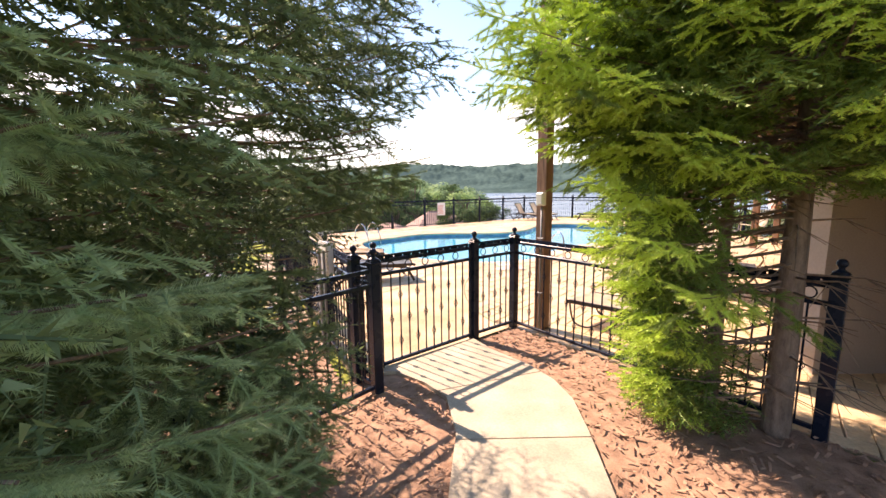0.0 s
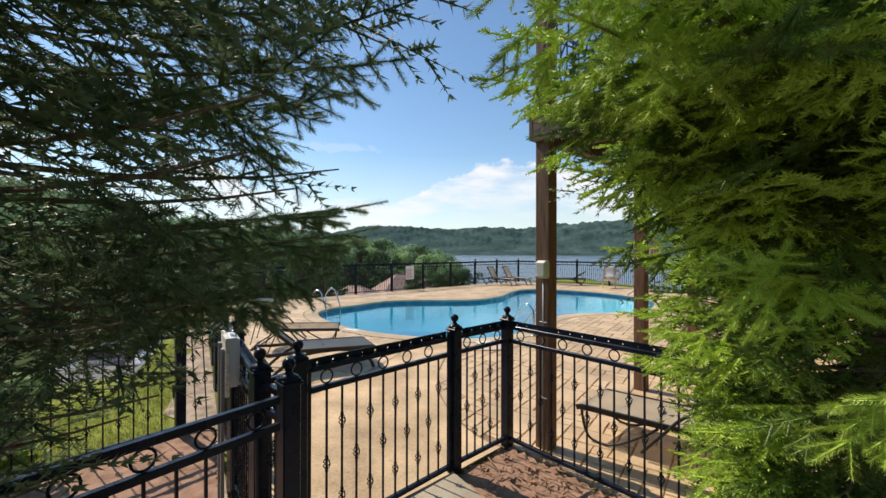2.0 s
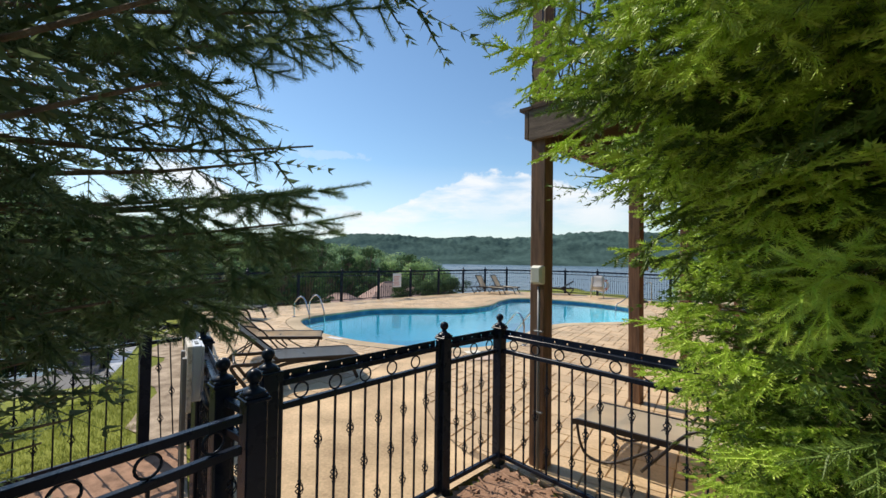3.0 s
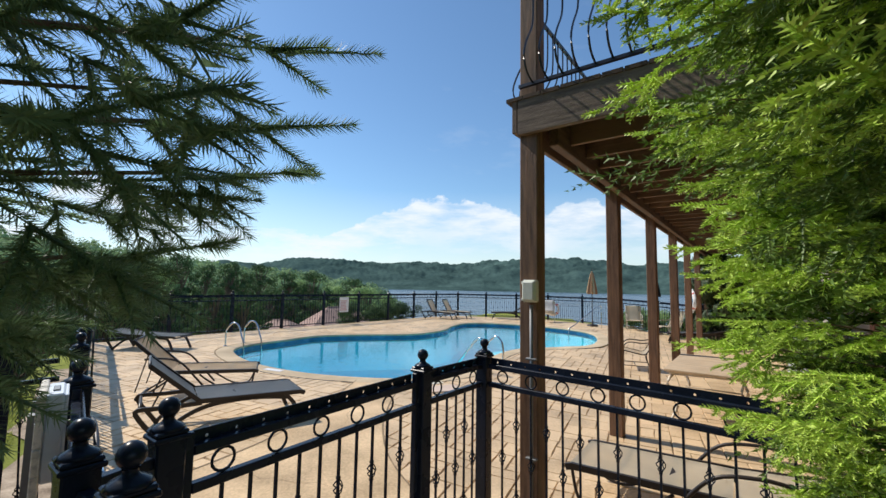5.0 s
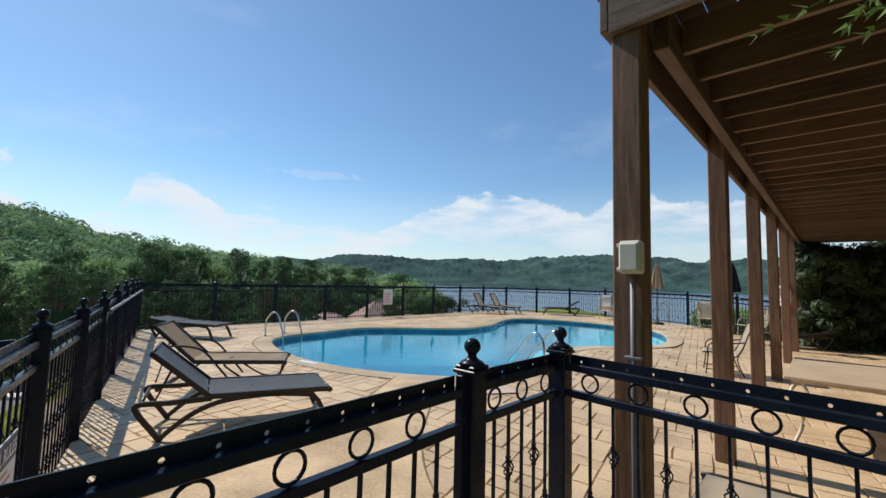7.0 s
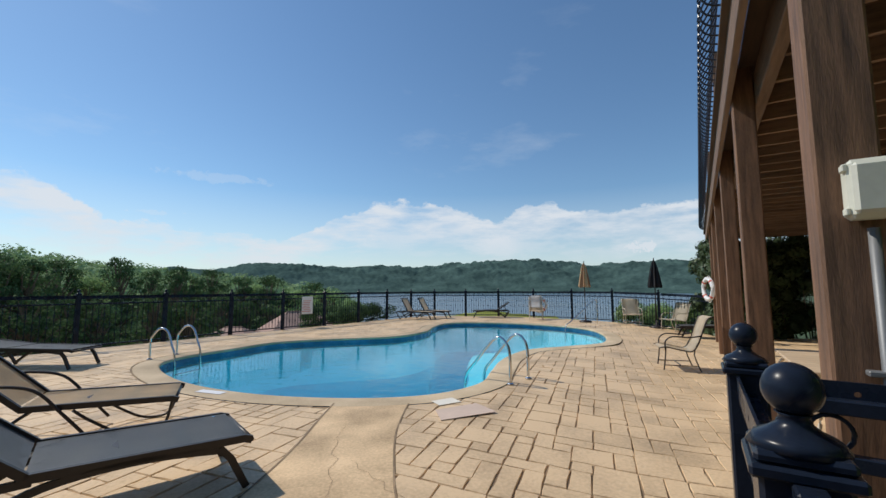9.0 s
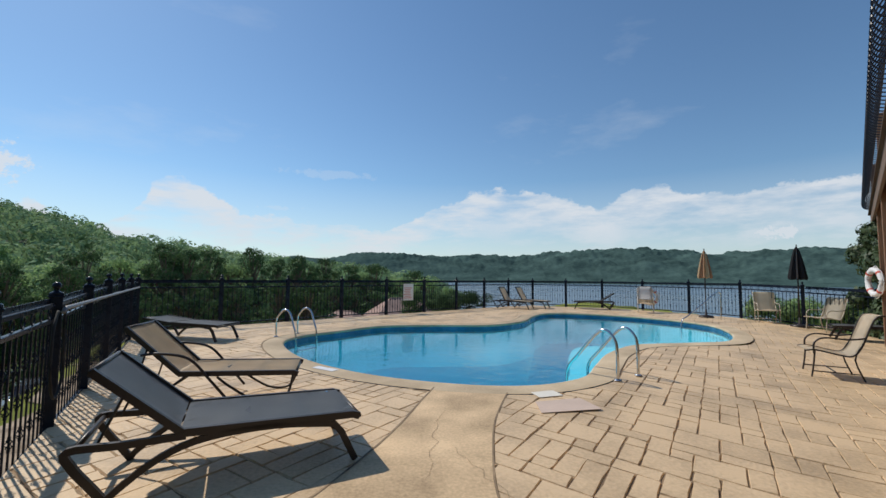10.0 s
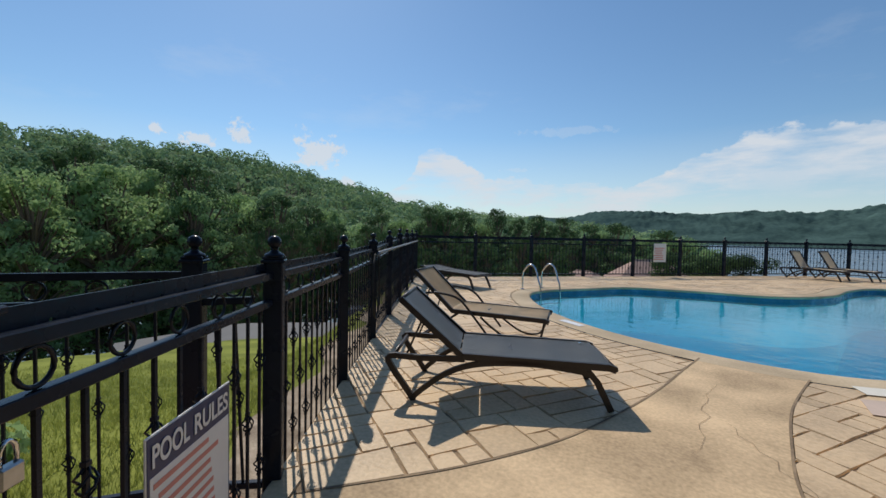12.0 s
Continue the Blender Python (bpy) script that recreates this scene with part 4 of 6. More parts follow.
def conifer(name, place, radius, z_low, z_high, levels, per_level, needles, label, seed, fine_side, fine_reach, spacing, droop, tip_rise, trunks, size, clear, reach, best, hang, core, filler, dead=(0, 0), away=False, spread=(0.74, 1.04)):
    """A spruce: tapered trunks, drooping limbs in whorls, feathery sprays along them and paler young growth at the ends."""
    rng = np.random.default_rng(seed)
    tree = base_of(name, pose(place[0], place[1], -0.14), label, "tree", "spruces beside the path")
    bm = bmesh.new()
    for tx, ty, r, h in trunks:
        add_tube(bm, [(tx, ty, -0.1), (tx + 0.01, ty, 0.08), (tx + 0.02, ty + 0.02, h * 0.5), (tx, ty, h)], r, 10, r_end=0.03)
    part("trunk", bm, BARK, tree, smooth=True)
    limbs = bmesh.new()
    old, young, rows = [], [], []
    for li in range(levels):
        z0 = z_low + (3.5 - z_low) * li / (levels * 0.8) if li < levels * 0.8 else 3.5 + (z_high - 3.5) * (li / levels - 0.8) / 0.2
        for k in range(per_level):
            u = (2 * (k + rng.uniform(0, 1)) / per_level + li * 0.37) % 2 - 1
            az = fine_side + math.pi * (0.5 * u + 0.5 * u ** 3)        # most limbs towards the light and the path
            zz = z0 + rng.uniform(-0.1, 0.1)
            R = radius(zz, az) * rng.uniform(*spread)
            if R > 0.15:
                rows.append((zz, az, R))
    for x, y, z in reach:                                       # long limbs that reach over the path
        tip = np.array((x - place[0], y - place[1], z + 0.14))
        R = math.hypot(tip[0], tip[1])
        o = np.array((0, 0, tip[2] - 0.03 * R))
        pts = [o + (tip - o) * t - np.array((0, 0, 0.05 * R * math.sin(math.pi * t))) for t in np.linspace(0, 1, 9)]
        add_tube(limbs, pts[:8], 0.011, 5, r_end=0.003)
        tpl, long = BOUGH[int(rng.integers(5))]
        way = tip - pts[5]
        way = way / np.linalg.norm(way)
        m = np.array(Euler((rng.uniform(-0.45, 0.45), -math.asin(way[2]), math.atan2(way[1], way[0]))).to_matrix())
        young.append(tpl @ m.T.astype(np.float32) + (tip - way * long).astype(np.float32))
        along = 0.55
        while along < R * 0.72:
            f = (1 - along / R) * 8
            k = min(7, int(f))
            p = pts[k] + (pts[k + 1] - pts[k]) * (f - k)
            yaw0 = math.atan2(pts[k + 1][1] - pts[k][1], pts[k + 1][0] - pts[k][0])
            for s in (-1, 1):
                sc = min(1.25, 0.75 + 0.5 * along) * rng.uniform(0.85, 1.15)
                q, yaw = p, yaw0 + s * radians(rng.uniform(38, 58))
                pit = rng.uniform(-0.55, 0.12)
                for c in range(2 if along > 0.8 else 1):
                    m = np.array(Euler((rng.uniform(-0.7, 0.7), -pit, yaw)).to_matrix()) * sc
                    (young if along < 0.8 else old).append((TWIG if along < 1.0 else MIDDLE)[int(rng.integers(4))] @ m.T.astype(np.float32) + q.astype(np.float32))
                    q = q + heading_of(yaw, pit) * 0.24 * sc
                    yaw += rng.uniform(-0.2, 0.2)
            along += rng.uniform(0.2, 0.26)
    for zz, az, R in rows:
        out = np.array((math.cos(az), math.sin(az), 0.0))
        n = max(2, int(R / spacing))
        start = trunks[int(rng.integers(len(trunks)))]
        o = np.array((start[0], start[1], zz + droop * 0.35 * R))
        tip = out * R + np.array((0, 0, zz))
        pts = []
        for i in range(7):
            t = i / 6
            p = o + (tip - o) * t
            p[2] = o[2] + (zz - o[2]) * t - droop * R * 0.35 * math.sin(math.pi * t) + tip_rise * R * max(0, t - 0.6) ** 2 * 3
            pts.append(p)
        add_tube(limbs, pts, 0.010 + 0.004 * R, 5, r_end=0.003)
        facing = math.cos(az - fine_side) > fine_reach and zz < 3.6
        for i in range(n + 1):
            t = 0.25 + 0.75 * i / n
            if t < 0.45 and R > 0.7 and core > 0.62:             # bare inner limbs
                continue
            f = min(5.999, t * 6)
            j = int(f)
            p = pts[j] + (pts[j + 1] - pts[j]) * (f - j)
            d = pts[j + 1] - pts[j]
            d = d / np.linalg.norm(d)
            yaw0 = math.atan2(d[1], d[0])
            sides = (0, -1, 1) if i == n else (-1, 1)
            for s in sides:
                ahead = 2 if s and (1 - t) * R > 0.35 and t > core else 1
                q, yaw = p.copy(), yaw0 + s * radians(rng.uniform(36, 60))
                for c in range(ahead):
                    sc = rng.uniform(*size) * (1.0 if s == 0 else 0.75 + 0.3 * (1 - t))
                    pit = rng.uniform(-0.15, 0.1) - droop * 0.45 - hang * rng.uniform(0, 1) if s else math.atan2(d[2], math.hypot(d[0], d[1])) - 0.4 * hang
                    end = q + np.array((math.cos(yaw) * math.cos(pit), math.sin(yaw) * math.cos(pit), math.sin(pit))) * 0.45 * sc
                    if not (clear(q[0] + place[0], q[1] + place[1], q[2] - 0.14) and clear(end[0] + place[0], end[1] + place[1], end[2] - 0.14)):
                        break
                    near = best if facing and t > core else COARSE
                    tpl = near[int(rng.integers(4))]
                    m = np.array((Euler((rng.uniform(-0.32, 0.32), -pit, yaw)).to_matrix())) * sc
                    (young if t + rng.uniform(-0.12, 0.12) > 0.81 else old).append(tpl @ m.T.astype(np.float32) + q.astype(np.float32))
                    q = q + np.array((math.cos(yaw) * math.cos(pit), math.sin(yaw) * math.cos(pit), math.sin(pit))) * 0.32 * sc
                    yaw += rng.uniform(-0.3, 0.3)
    # Higher up the fill reaches further out, added to shade the limbs below.
    for _ in range(filler):
        z, az = rng.uniform(z_low, 5.0), rng.uniform(0, 2 * math.pi)
        if away and math.sin(az) > 0.2:                         # thin on the side that faces the gate
            continue
        R = radius(z, az) * (rng.uniform(0.2, 0.7) if z < 2.4 else rng.uniform(0.3, 0.95))
        if radius(z, az) < 0.3:
            continue
        m = np.array(Euler((rng.uniform(-0.6, 0.6), rng.uniform(-0.2, 0.5), az + rng.uniform(-0.7, 0.7))).to_matrix()) * 1.5
        old.append(COARSE[int(rng.integers(4))] @ m.T.astype(np.float32) + np.array((math.cos(az) * R, math.sin(az) * R, z), dtype=np.float32))
    for _ in range(dead[0]):                                       # bare snags low on the trunks
        tx, ty = trunks[int(rng.integers(len(trunks)))][:2]
        az, z, l = radians(dead[1] + rng.uniform(-80, 80)), rng.uniform(0.35, 2.3), rng.uniform(0.35, 0.95)
        tip = np.array((tx + l * math.cos(az), ty + l * math.sin(az), z - rng.uniform(-0.05, 0.3) * l))
        mid = np.array((tx + 0.5 * l * math.cos(az), ty + 0.5 * l * math.sin(az), z + 0.02))
        add_tube(limbs, [(tx, ty, z), mid, tip], 0.009, 4, r_end=0.002)
        for _ in range(3):
            side = az + rng.choice((-1, 1)) * rng.uniform(0.5, 1.0)
            g = rng.uniform(0.12, 0.3)
            add_tube(limbs, [tuple(mid), (mid[0] + g * math.cos(side), mid[1] + g * math.sin(side), mid[2] - rng.uniform(0, 0.12))], 0.004, 4, r_end=0.0015)
    tagged(part("branchwork", limbs, BARK, tree), kind="stuff")
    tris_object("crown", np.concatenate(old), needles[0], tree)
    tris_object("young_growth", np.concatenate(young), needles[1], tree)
    return tree


def right_radius(z, az):
    r = lerp_table([(0.0, 0.55), (0.5, 0.85), (0.9, 0.95), (1.2, 0.97), (1.5, 1.02), (1.75, 1.15), (2.08, 1.24), (2.2, 1.34), (2.4, 1.44), (2.8, 1.48), (3.1, 1.48), (3.8, 1.4), (5.0, 0.7), (7.5, 0.3)], z)
    if z > 1.9:                                                   # longest over the path
        far = lerp_table([(60, 0.8), (140, 0.95), (160, 0.98), (170, 1.1), (180, 1.2), (205, 1.3), (300, 1.3)], math.degrees(az) % 360)
        r *= 1 + smooth01((z - 1.9) / 0.6) * (far - 1)
        high = lerp_table([(60, 0.6), (135, 0.64), (150, 0.7), (164, 0.84), (175, 1.0), (300, 1.0)], math.degrees(az) % 360)
        r *= 1 + smooth01((z - 2.5) / 0.35) * (high - 1)          # cut back above the deck's rail
    if z < 1.95 and math.cos(az - radians(152)) < 0.74:          # bare lower trunks on the shaded side
        return 0.1
    return r * (0.96 + 0.08 * math.sin(5.3 * z + 2.2 * az) + 0.06 * math.sin(11 * z - 3.1 * az + 1))


def left_radius(z, az):
    r = lerp_table([(0.0, 0.5), (0.9, 0.8), (1.3, 1.0), (1.7, 1.15), (1.95, 1.4), (2.2, 1.6), (3.0, 1.6), (4.5, 1.3), (6, 0.9), (7.5, 0.4)], z)
    if z < 1.3:
        r *= 1.0 + 0.65 * max(0, math.cos(az + radians(35)))
    return r


def young_radius(z, az):
    return lerp_table([(0.0, 0.9), (0.6, 1.1), (1.6, 1.05), (2.4, 1.1), (3.4, 0.95), (5.0, 0.3)], z) * (1 + 0.3 * max(0, math.cos(az - radians(40))))


def off_path(x, y, z):
    """Keeps the walkway free at head height."""
    if y > 3.6:
        return x < -1.35 or (z > 1.62 and x < -0.45) or (z > 2.12 and y < 5.0) or (z < 0.95 and y < 3.9 and x < -0.28)
    return x < (-0.28 if y < 2.4 or z < 1.15 else -0.5) or z > 2.12


def off_path_right(x, y, z):
    return x > 0.55 or z > 2.0


conifer("spruce_tree", (-1.75, 3.75), left_radius, 0.05, 6.6, 22, 9, (NEEDLE_A, NEEDLE_C), "dark green spruce with feathery drooping branches beside the path", 4, radians(-30), 0.05, 0.24, 0.10, 0.06,
        [(0, 0, 0.085, 7.2)], (0.8, 1.15), off_path,
        [(-0.03, 4.08, 1.975), (-0.06, 4.13, 1.885), (-0.125, 4.24, 1.84), (-0.235, 4.225, 1.712), (-0.31, 4.22, 1.66), (-0.42, 4.16, 1.93),
         (0.06, 3.9, 2.42), (-0.1, 3.75, 2.25), (-0.2, 4.0, 2.55), (-0.05, 3.6, 2.75), (-0.5, 3.2, 1.05), (-0.42, 3.0, 0.75), (-0.45, 2.75, 0.5), (-0.55, 3.05, 1.4), (-0.6, 2.85, 1.1), (-0.8, 2.7, 0.8)], MIDDLE, 0.75, 0.64, 850, (70, -50), away=True)
conifer("spruce_tree", (-1.72, 1.95), young_radius, 0.1, 4.6, 22, 8, (NEEDLE_C, NEEDLE_E), "young green spruce close beside the path", 6, radians(-10), 0.0, 0.22, 0.14, 0.05,
        [(0, 0, 0.06, 4.8)], (0.8, 1.15), off_path,
        [(-0.30, 1.78, 1.62), (-0.40, 1.6, 1.40), (-0.33, 2.15, 1.2), (-0.45, 1.8, 1.9), (-0.36, 2.45, 0.85), (-0.42, 1.8, 1.05), (-0.4, 2.0, 0.6), (-0.5, 2.75, 1.2), (-0.55, 2.9, 0.9), (-0.62, 2.8, 1.45), (-0.48, 2.62, 0.65)], FINGER, 0.7, 0.6, 450, (40, -30))
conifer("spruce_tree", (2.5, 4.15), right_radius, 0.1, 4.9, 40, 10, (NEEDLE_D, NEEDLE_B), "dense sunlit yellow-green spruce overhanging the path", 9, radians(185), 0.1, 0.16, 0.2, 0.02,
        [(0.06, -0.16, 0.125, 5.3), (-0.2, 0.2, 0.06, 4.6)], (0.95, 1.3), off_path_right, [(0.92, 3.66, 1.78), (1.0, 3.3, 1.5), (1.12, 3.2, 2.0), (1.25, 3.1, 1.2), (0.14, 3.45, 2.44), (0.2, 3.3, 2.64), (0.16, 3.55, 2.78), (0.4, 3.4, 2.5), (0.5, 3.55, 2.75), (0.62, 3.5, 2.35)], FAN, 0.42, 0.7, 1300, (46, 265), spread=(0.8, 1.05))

# ---------------------------------------------------------------- broadleaf trees, shrubs and woods


def leaf_quads(rng, centres, radii, per, size, flat=0.8, inner=0.55):
    """Leaf clusters on the shells of many small clumps."""
    n = len(centres) * per
    c, r = np.repeat(centres, per, 0), np.repeat(radii, per)
    d = rng.normal(size=(n, 3))
    d[:, 2] = d[:, 2] * 0.8 + 0.25
    d /= np.linalg.norm(d, axis=1)[:, None]
    p = c + d * (r * rng.uniform(inner, 1.08, n))[:, None] * np.array((1, 1, flat))
    u = rng.normal(size=(n, 3))
    u -= (u * d).sum(1)[:, None] * d * 0.93
    u /= np.linalg.norm(u, axis=1)[:, None]
    v = np.cross(d + rng.normal(size=(n, 3)) * 0.3, u)
    v /= np.linalg.norm(v, axis=1)[:, None]
    s = (size * rng.uniform(0.6, 1.3, n))[:, None]
    return np.stack((p - u * s, p + v * s * 1.3, p + u * s), 1).astype(np.float32)


def broadleaf(name, place, h, r, leaves, size, seed, label, group, material=None, trunk_part=0.14):
    rng = np.random.default_rng(seed)
    tree = base_of(name, pose(*place), label, "tree", group)
    bm = bmesh.new()
    add_tube(bm, [(0, 0, -0.6), (0.05, 0.02, h * 0.3), (0.0, 0.1, h * 0.8)], 0.03 * h * 0.6, 8, r_end=0.02 * h * 0.3)
    cs, rs = [], []
    for i in range(110):
        t = rng.uniform(0.0, 1.0)
        z = h * (trunk_part + (0.94 - trunk_part) * t)
        w = r * math.sin(math.pi * (0.18 + 0.74 * t)) * rng.uniform(0.35, 0.95)
        a = rng.uniform(0, 6.283)
        c = (w * math.cos(a), w * math.sin(a), z)
        cs.append(c)
        rs.append(r * rng.uniform(0.10, 0.22))
        add_tube(bm, [(0.02, 0.03, z * 0.72), (c[0] * 0.5, c[1] * 0.5, z * 0.86), c], 0.008 * h, 5, r_end=0.003 * h)
    part("trunk", bm, BARK, tree)
    tris_object("crown", leaf_quads(rng, np.array(cs), np.array(rs), leaves // 110, size), material or LEAF_A, tree)
    return tree


def place_trees():
    rng = np.random.default_rng(21)
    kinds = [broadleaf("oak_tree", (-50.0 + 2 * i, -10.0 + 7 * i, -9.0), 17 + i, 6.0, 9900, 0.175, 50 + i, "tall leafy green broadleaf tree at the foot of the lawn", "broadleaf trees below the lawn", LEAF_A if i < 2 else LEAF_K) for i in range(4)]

    # dark: share of trees that get the shade-toned leaves
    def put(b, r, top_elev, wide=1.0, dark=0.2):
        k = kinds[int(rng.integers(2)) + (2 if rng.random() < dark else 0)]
        x, y = r * math.sin(radians(b)), 5.7 + r * math.cos(radians(b))
        z = land(x, y)
        h = 1.3 + r * math.tan(radians(top_elev)) - z
        s = h / 18.0
        copy_thing(k, Matrix.LocRotScale((x, y, z), Euler((0, 0, rng.uniform(0, 6.28))), (s * wide, s * wide, s)))

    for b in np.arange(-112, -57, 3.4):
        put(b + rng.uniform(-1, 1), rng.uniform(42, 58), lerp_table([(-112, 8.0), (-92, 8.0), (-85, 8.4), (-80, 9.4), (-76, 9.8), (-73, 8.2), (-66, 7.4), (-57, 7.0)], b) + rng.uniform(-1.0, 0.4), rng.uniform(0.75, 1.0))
    for b in np.arange(-60, -22, 3.2):
        put(b + rng.uniform(-1, 1), rng.uniform(50, 75), lerp_table([(-60, 6.5), (-48, 4.3), (-38, 3.2), (-22, 2.4)], b) + rng.uniform(-1.2, 0.3), rng.uniform(0.8, 1.1), 0.5)
    for b in np.arange(-30, 9, 2.3):
        put(b + rng.uniform(-0.8, 0.8), rng.uniform(70, 110), lerp_table([(-30, 2.6), (-12, 2.2), (-2, 1.4), (9, -0.4)], b) + rng.uniform(-0.8, 0.4), rng.uniform(0.8, 1.1), 0.7)
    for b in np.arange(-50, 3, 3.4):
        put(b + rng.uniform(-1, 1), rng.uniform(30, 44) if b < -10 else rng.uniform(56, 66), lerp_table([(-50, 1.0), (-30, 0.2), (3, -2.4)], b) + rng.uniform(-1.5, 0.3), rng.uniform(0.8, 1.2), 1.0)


place_trees()


def hill_woods():
    rng = np.random.default_rng(77)
    cs, rs = [], []
    while len(cs) < 1700:
        b, r = rng.uniform(-118, 11), 95 + 300 * rng.uniform(0, 1) ** 0.8
        x, y = r * math.sin(radians(b)), 5.7 + r * math.cos(radians(b))
        z = land(x, y)
        if z < -13.5:
            continue
        rad = rng.uniform(3.8, 7.4)
        cs.append((x, y, z + rad * rng.uniform(0.6, 1.3)))
        rs.append(rad)
    tree = leaf_quads(rng, np.array(cs), np.array(rs), 125, 1.02, 0.95, 0.86)
    ob = tris_object("hillside_woods", tree, LEAF_B, None)
    tagged(ob, "dense green woods covering the hillside above the lake", "woods", kind="stuff")


hill_woods()


def shrubs():
    rng = np.random.default_rng(31)

    def one(x, y, z, r, h, label, material, group):
        e = base_of("shrub", pose(x, y, z), label, "shrub", group)
        n = 30 if h > 2 else 16
        cs = np.stack((rng.uniform(-r, r, n) * 0.7, rng.uniform(-r, r, n) * 0.7, rng.uniform(0.06, 0.88, n) * h), 1)
        tris_object("foliage", leaf_quads(rng, cs, np.full(n, r * 0.42), 420 if h > 2 else 330, 0.06 if h > 2 else 0.036), material, e)
        bm = bmesh.new()
        for c in cs[:7]:
            add_tube(bm, [(0, 0, -0.2), tuple(c)], 0.02, 5, r_end=0.006)
        part("branchwork", bm, BARK, e)

    for p in (Vector((12.8, 18.9)), Vector((13.0, 17.9)), Vector((13.2, 16.9)), Vector((13.2, 15.9)), Vector((13.3, 14.9))):
        one(p.x, p.y, -0.35, 0.8, 1.15, "bushy green shrub behind the fence", LEAF_A, "shrubs behind the fence")
    # Evergreens closed up and kept dark to fill the shaded opening there.
    for x, y in ((12.3, 14.7), (12.9, 14.6), (13.5, 14.5), (14.1, 14.25), (14.7, 13.95), (13.1, 15.5)):
        one(x, y, -0.6, 0.85, 3.8, "tall dark evergreen shrub at the end of the deck", LEAF_D, "evergreen shrubs by the house")
    for x, y in ((-3.55, 6.5), (-4.1, 6.3), (-4.5, 5.6)):
        one(x, y, -0.2, 0.45, 0.95, "low leafy shrub beyond the iron fence", LEAF_A, "low shrubs by the fence")
    for x, y in ((1.9, 24.1), (2.9, 25.0), (0.9, 23.3), (3.7, 25.6)):
        one(x, y, -1.0, 0.8, 1.8, "bushy green shrub behind the fence", LEAF_K, "shrubs behind the fence")


shrubs()


def grass_near():
    """Blades of the lawn beside the fence."""
    rng = np.random.default_rng(8)
    tris = []
    while len(tris) < 60000:
        x, y = rng.uniform(-9.5, -1.4), rng.uniform(3.2, 12.0)
        p = Vector((x, y))
        out = (p - PD).dot(N_LEFT)
        if out < 0.55 or (p - OUTER).dot(Vector((-0.707, 0.707))) < 0.1 and y < 7.3 or rng.random() > 1.2 - 0.13 * math.hypot(x + 1.4, y - 6.2):
            continue
        z = land(x, y)
        for _ in range(5):
            a, l, w = rng.uniform(0, 6.28), rng.uniform(0.025, 0.065), rng.uniform(0.002, 0.0045)
            bx, by = x + rng.uniform(-0.04, 0.04), y + rng.uniform(-0.04, 0.04)
            c, s = math.cos(a), math.sin(a)
            lean = rng.uniform(0.2, 0.9) * l
            tris.append(((bx - s * w, by + c * w, z - 0.005), (bx + s * w, by - c * w, z - 0.005), (bx + c * lean, by + s * lean, z + l)))
    ob = tris_object("lawn_grass", np.array(tris, dtype=np.float32), BLADES, None)
    tagged(ob, "sunlit mown lawn grass beside the iron fence", "grass", kind="stuff")


grass_near()


def gravel_strip():
    """Bare brown gravel along the outer foot of the fence."""
    bm = bmesh.new()
    along = (CORNER - PD).normalized()
    rng = np.random.default_rng(3)
    rows = []
    for k in range(30):
        a = PD + along * (-0.2 + 0.3 * k)
        wide = 0.5 + 0.12 * math.sin(k * 0.9) + rng.uniform(-0.06, 0.06)
        rows.append([bm.verts.new((a.x + N_LEFT.x * t, a.y + N_LEFT.y * t, land(a.x + N_LEFT.x * t, a.y + N_LEFT.y * t) + 0.014)) for t in np.linspace(0.06, wide, 5)])
    for a, b in zip(rows, rows[1:]):
        for j in range(4):
            bm.faces.new((a[j], a[j + 1], b[j + 1], b[j]))
    bmesh.ops.recalc_face_normals(bm, faces=bm.faces[:])
    tagged(part("gravel", bm, GRAVEL), "strip of brown gravel along the fence", "gravel", kind="structure")


gravel_strip()


def side_bed():
    """Needle-strewn bark between the side gate and the outer fence."""
    bm = bmesh.new()
    grid = {}
    for i in range(64):
        for j in range(88):
            p = Vector((-4.0 + 0.05 * i, 2.9 + 0.05 * j))
            if (p - PD).dot(N_LEFT) > 0.08 and (p - OUTER).dot(Vector((-0.707, 0.707))) < 0.12 and (p - PB).dot(Vector((-0.74, 0.67))) > 0.3:
                grid[i, j] = bm.verts.new((p.x, p.y, land(p.x, p.y) + 0.024 + 0.012 * noise.noise((p.x * 11, p.y * 11, 5))))
    for i, j in list(grid):
        q = [(i, j), (i + 1, j), (i + 1, j + 1), (i, j + 1)]
        if all(k in grid for k in q):
            bm.faces.new([grid[k] for k in q])
    tagged(part("side_bed", bm, MULCH, smooth=True), "brown bark and needles outside the side gate", "mulch", kind="structure")


side_bed()

# ---------------------------------------------------------------- loungers, chairs, umbrellas
GZ0 = 0.004


def sling_sheet(x0, z0, x1, z1, half, sag=0.012, thick=0.012, n=8):
    """Stretched fabric between two side rails, slightly hollow."""
    bm = bmesh.new()
    rows = []
    for i in range(n + 1):
        t = i / n
        x, z = x0 + (x1 - x0) * t, z0 + (z1 - z0) * t
        row = []
        for j in range(5):
            v = -1 + j / 2
            row.append(bm.verts.new((x, v * half, z - sag * (1 - v * v) * math.sin(math.pi * t))))
        rows.append(row)
    for a, b in zip(rows, rows[1:]):
        for j in range(4):
            bm.faces.new((a[j], a[j + 1], b[j + 1], b[j]))
    bmesh.ops.solidify(bm, geom=bm.faces[:], thickness=thick)
    return bm


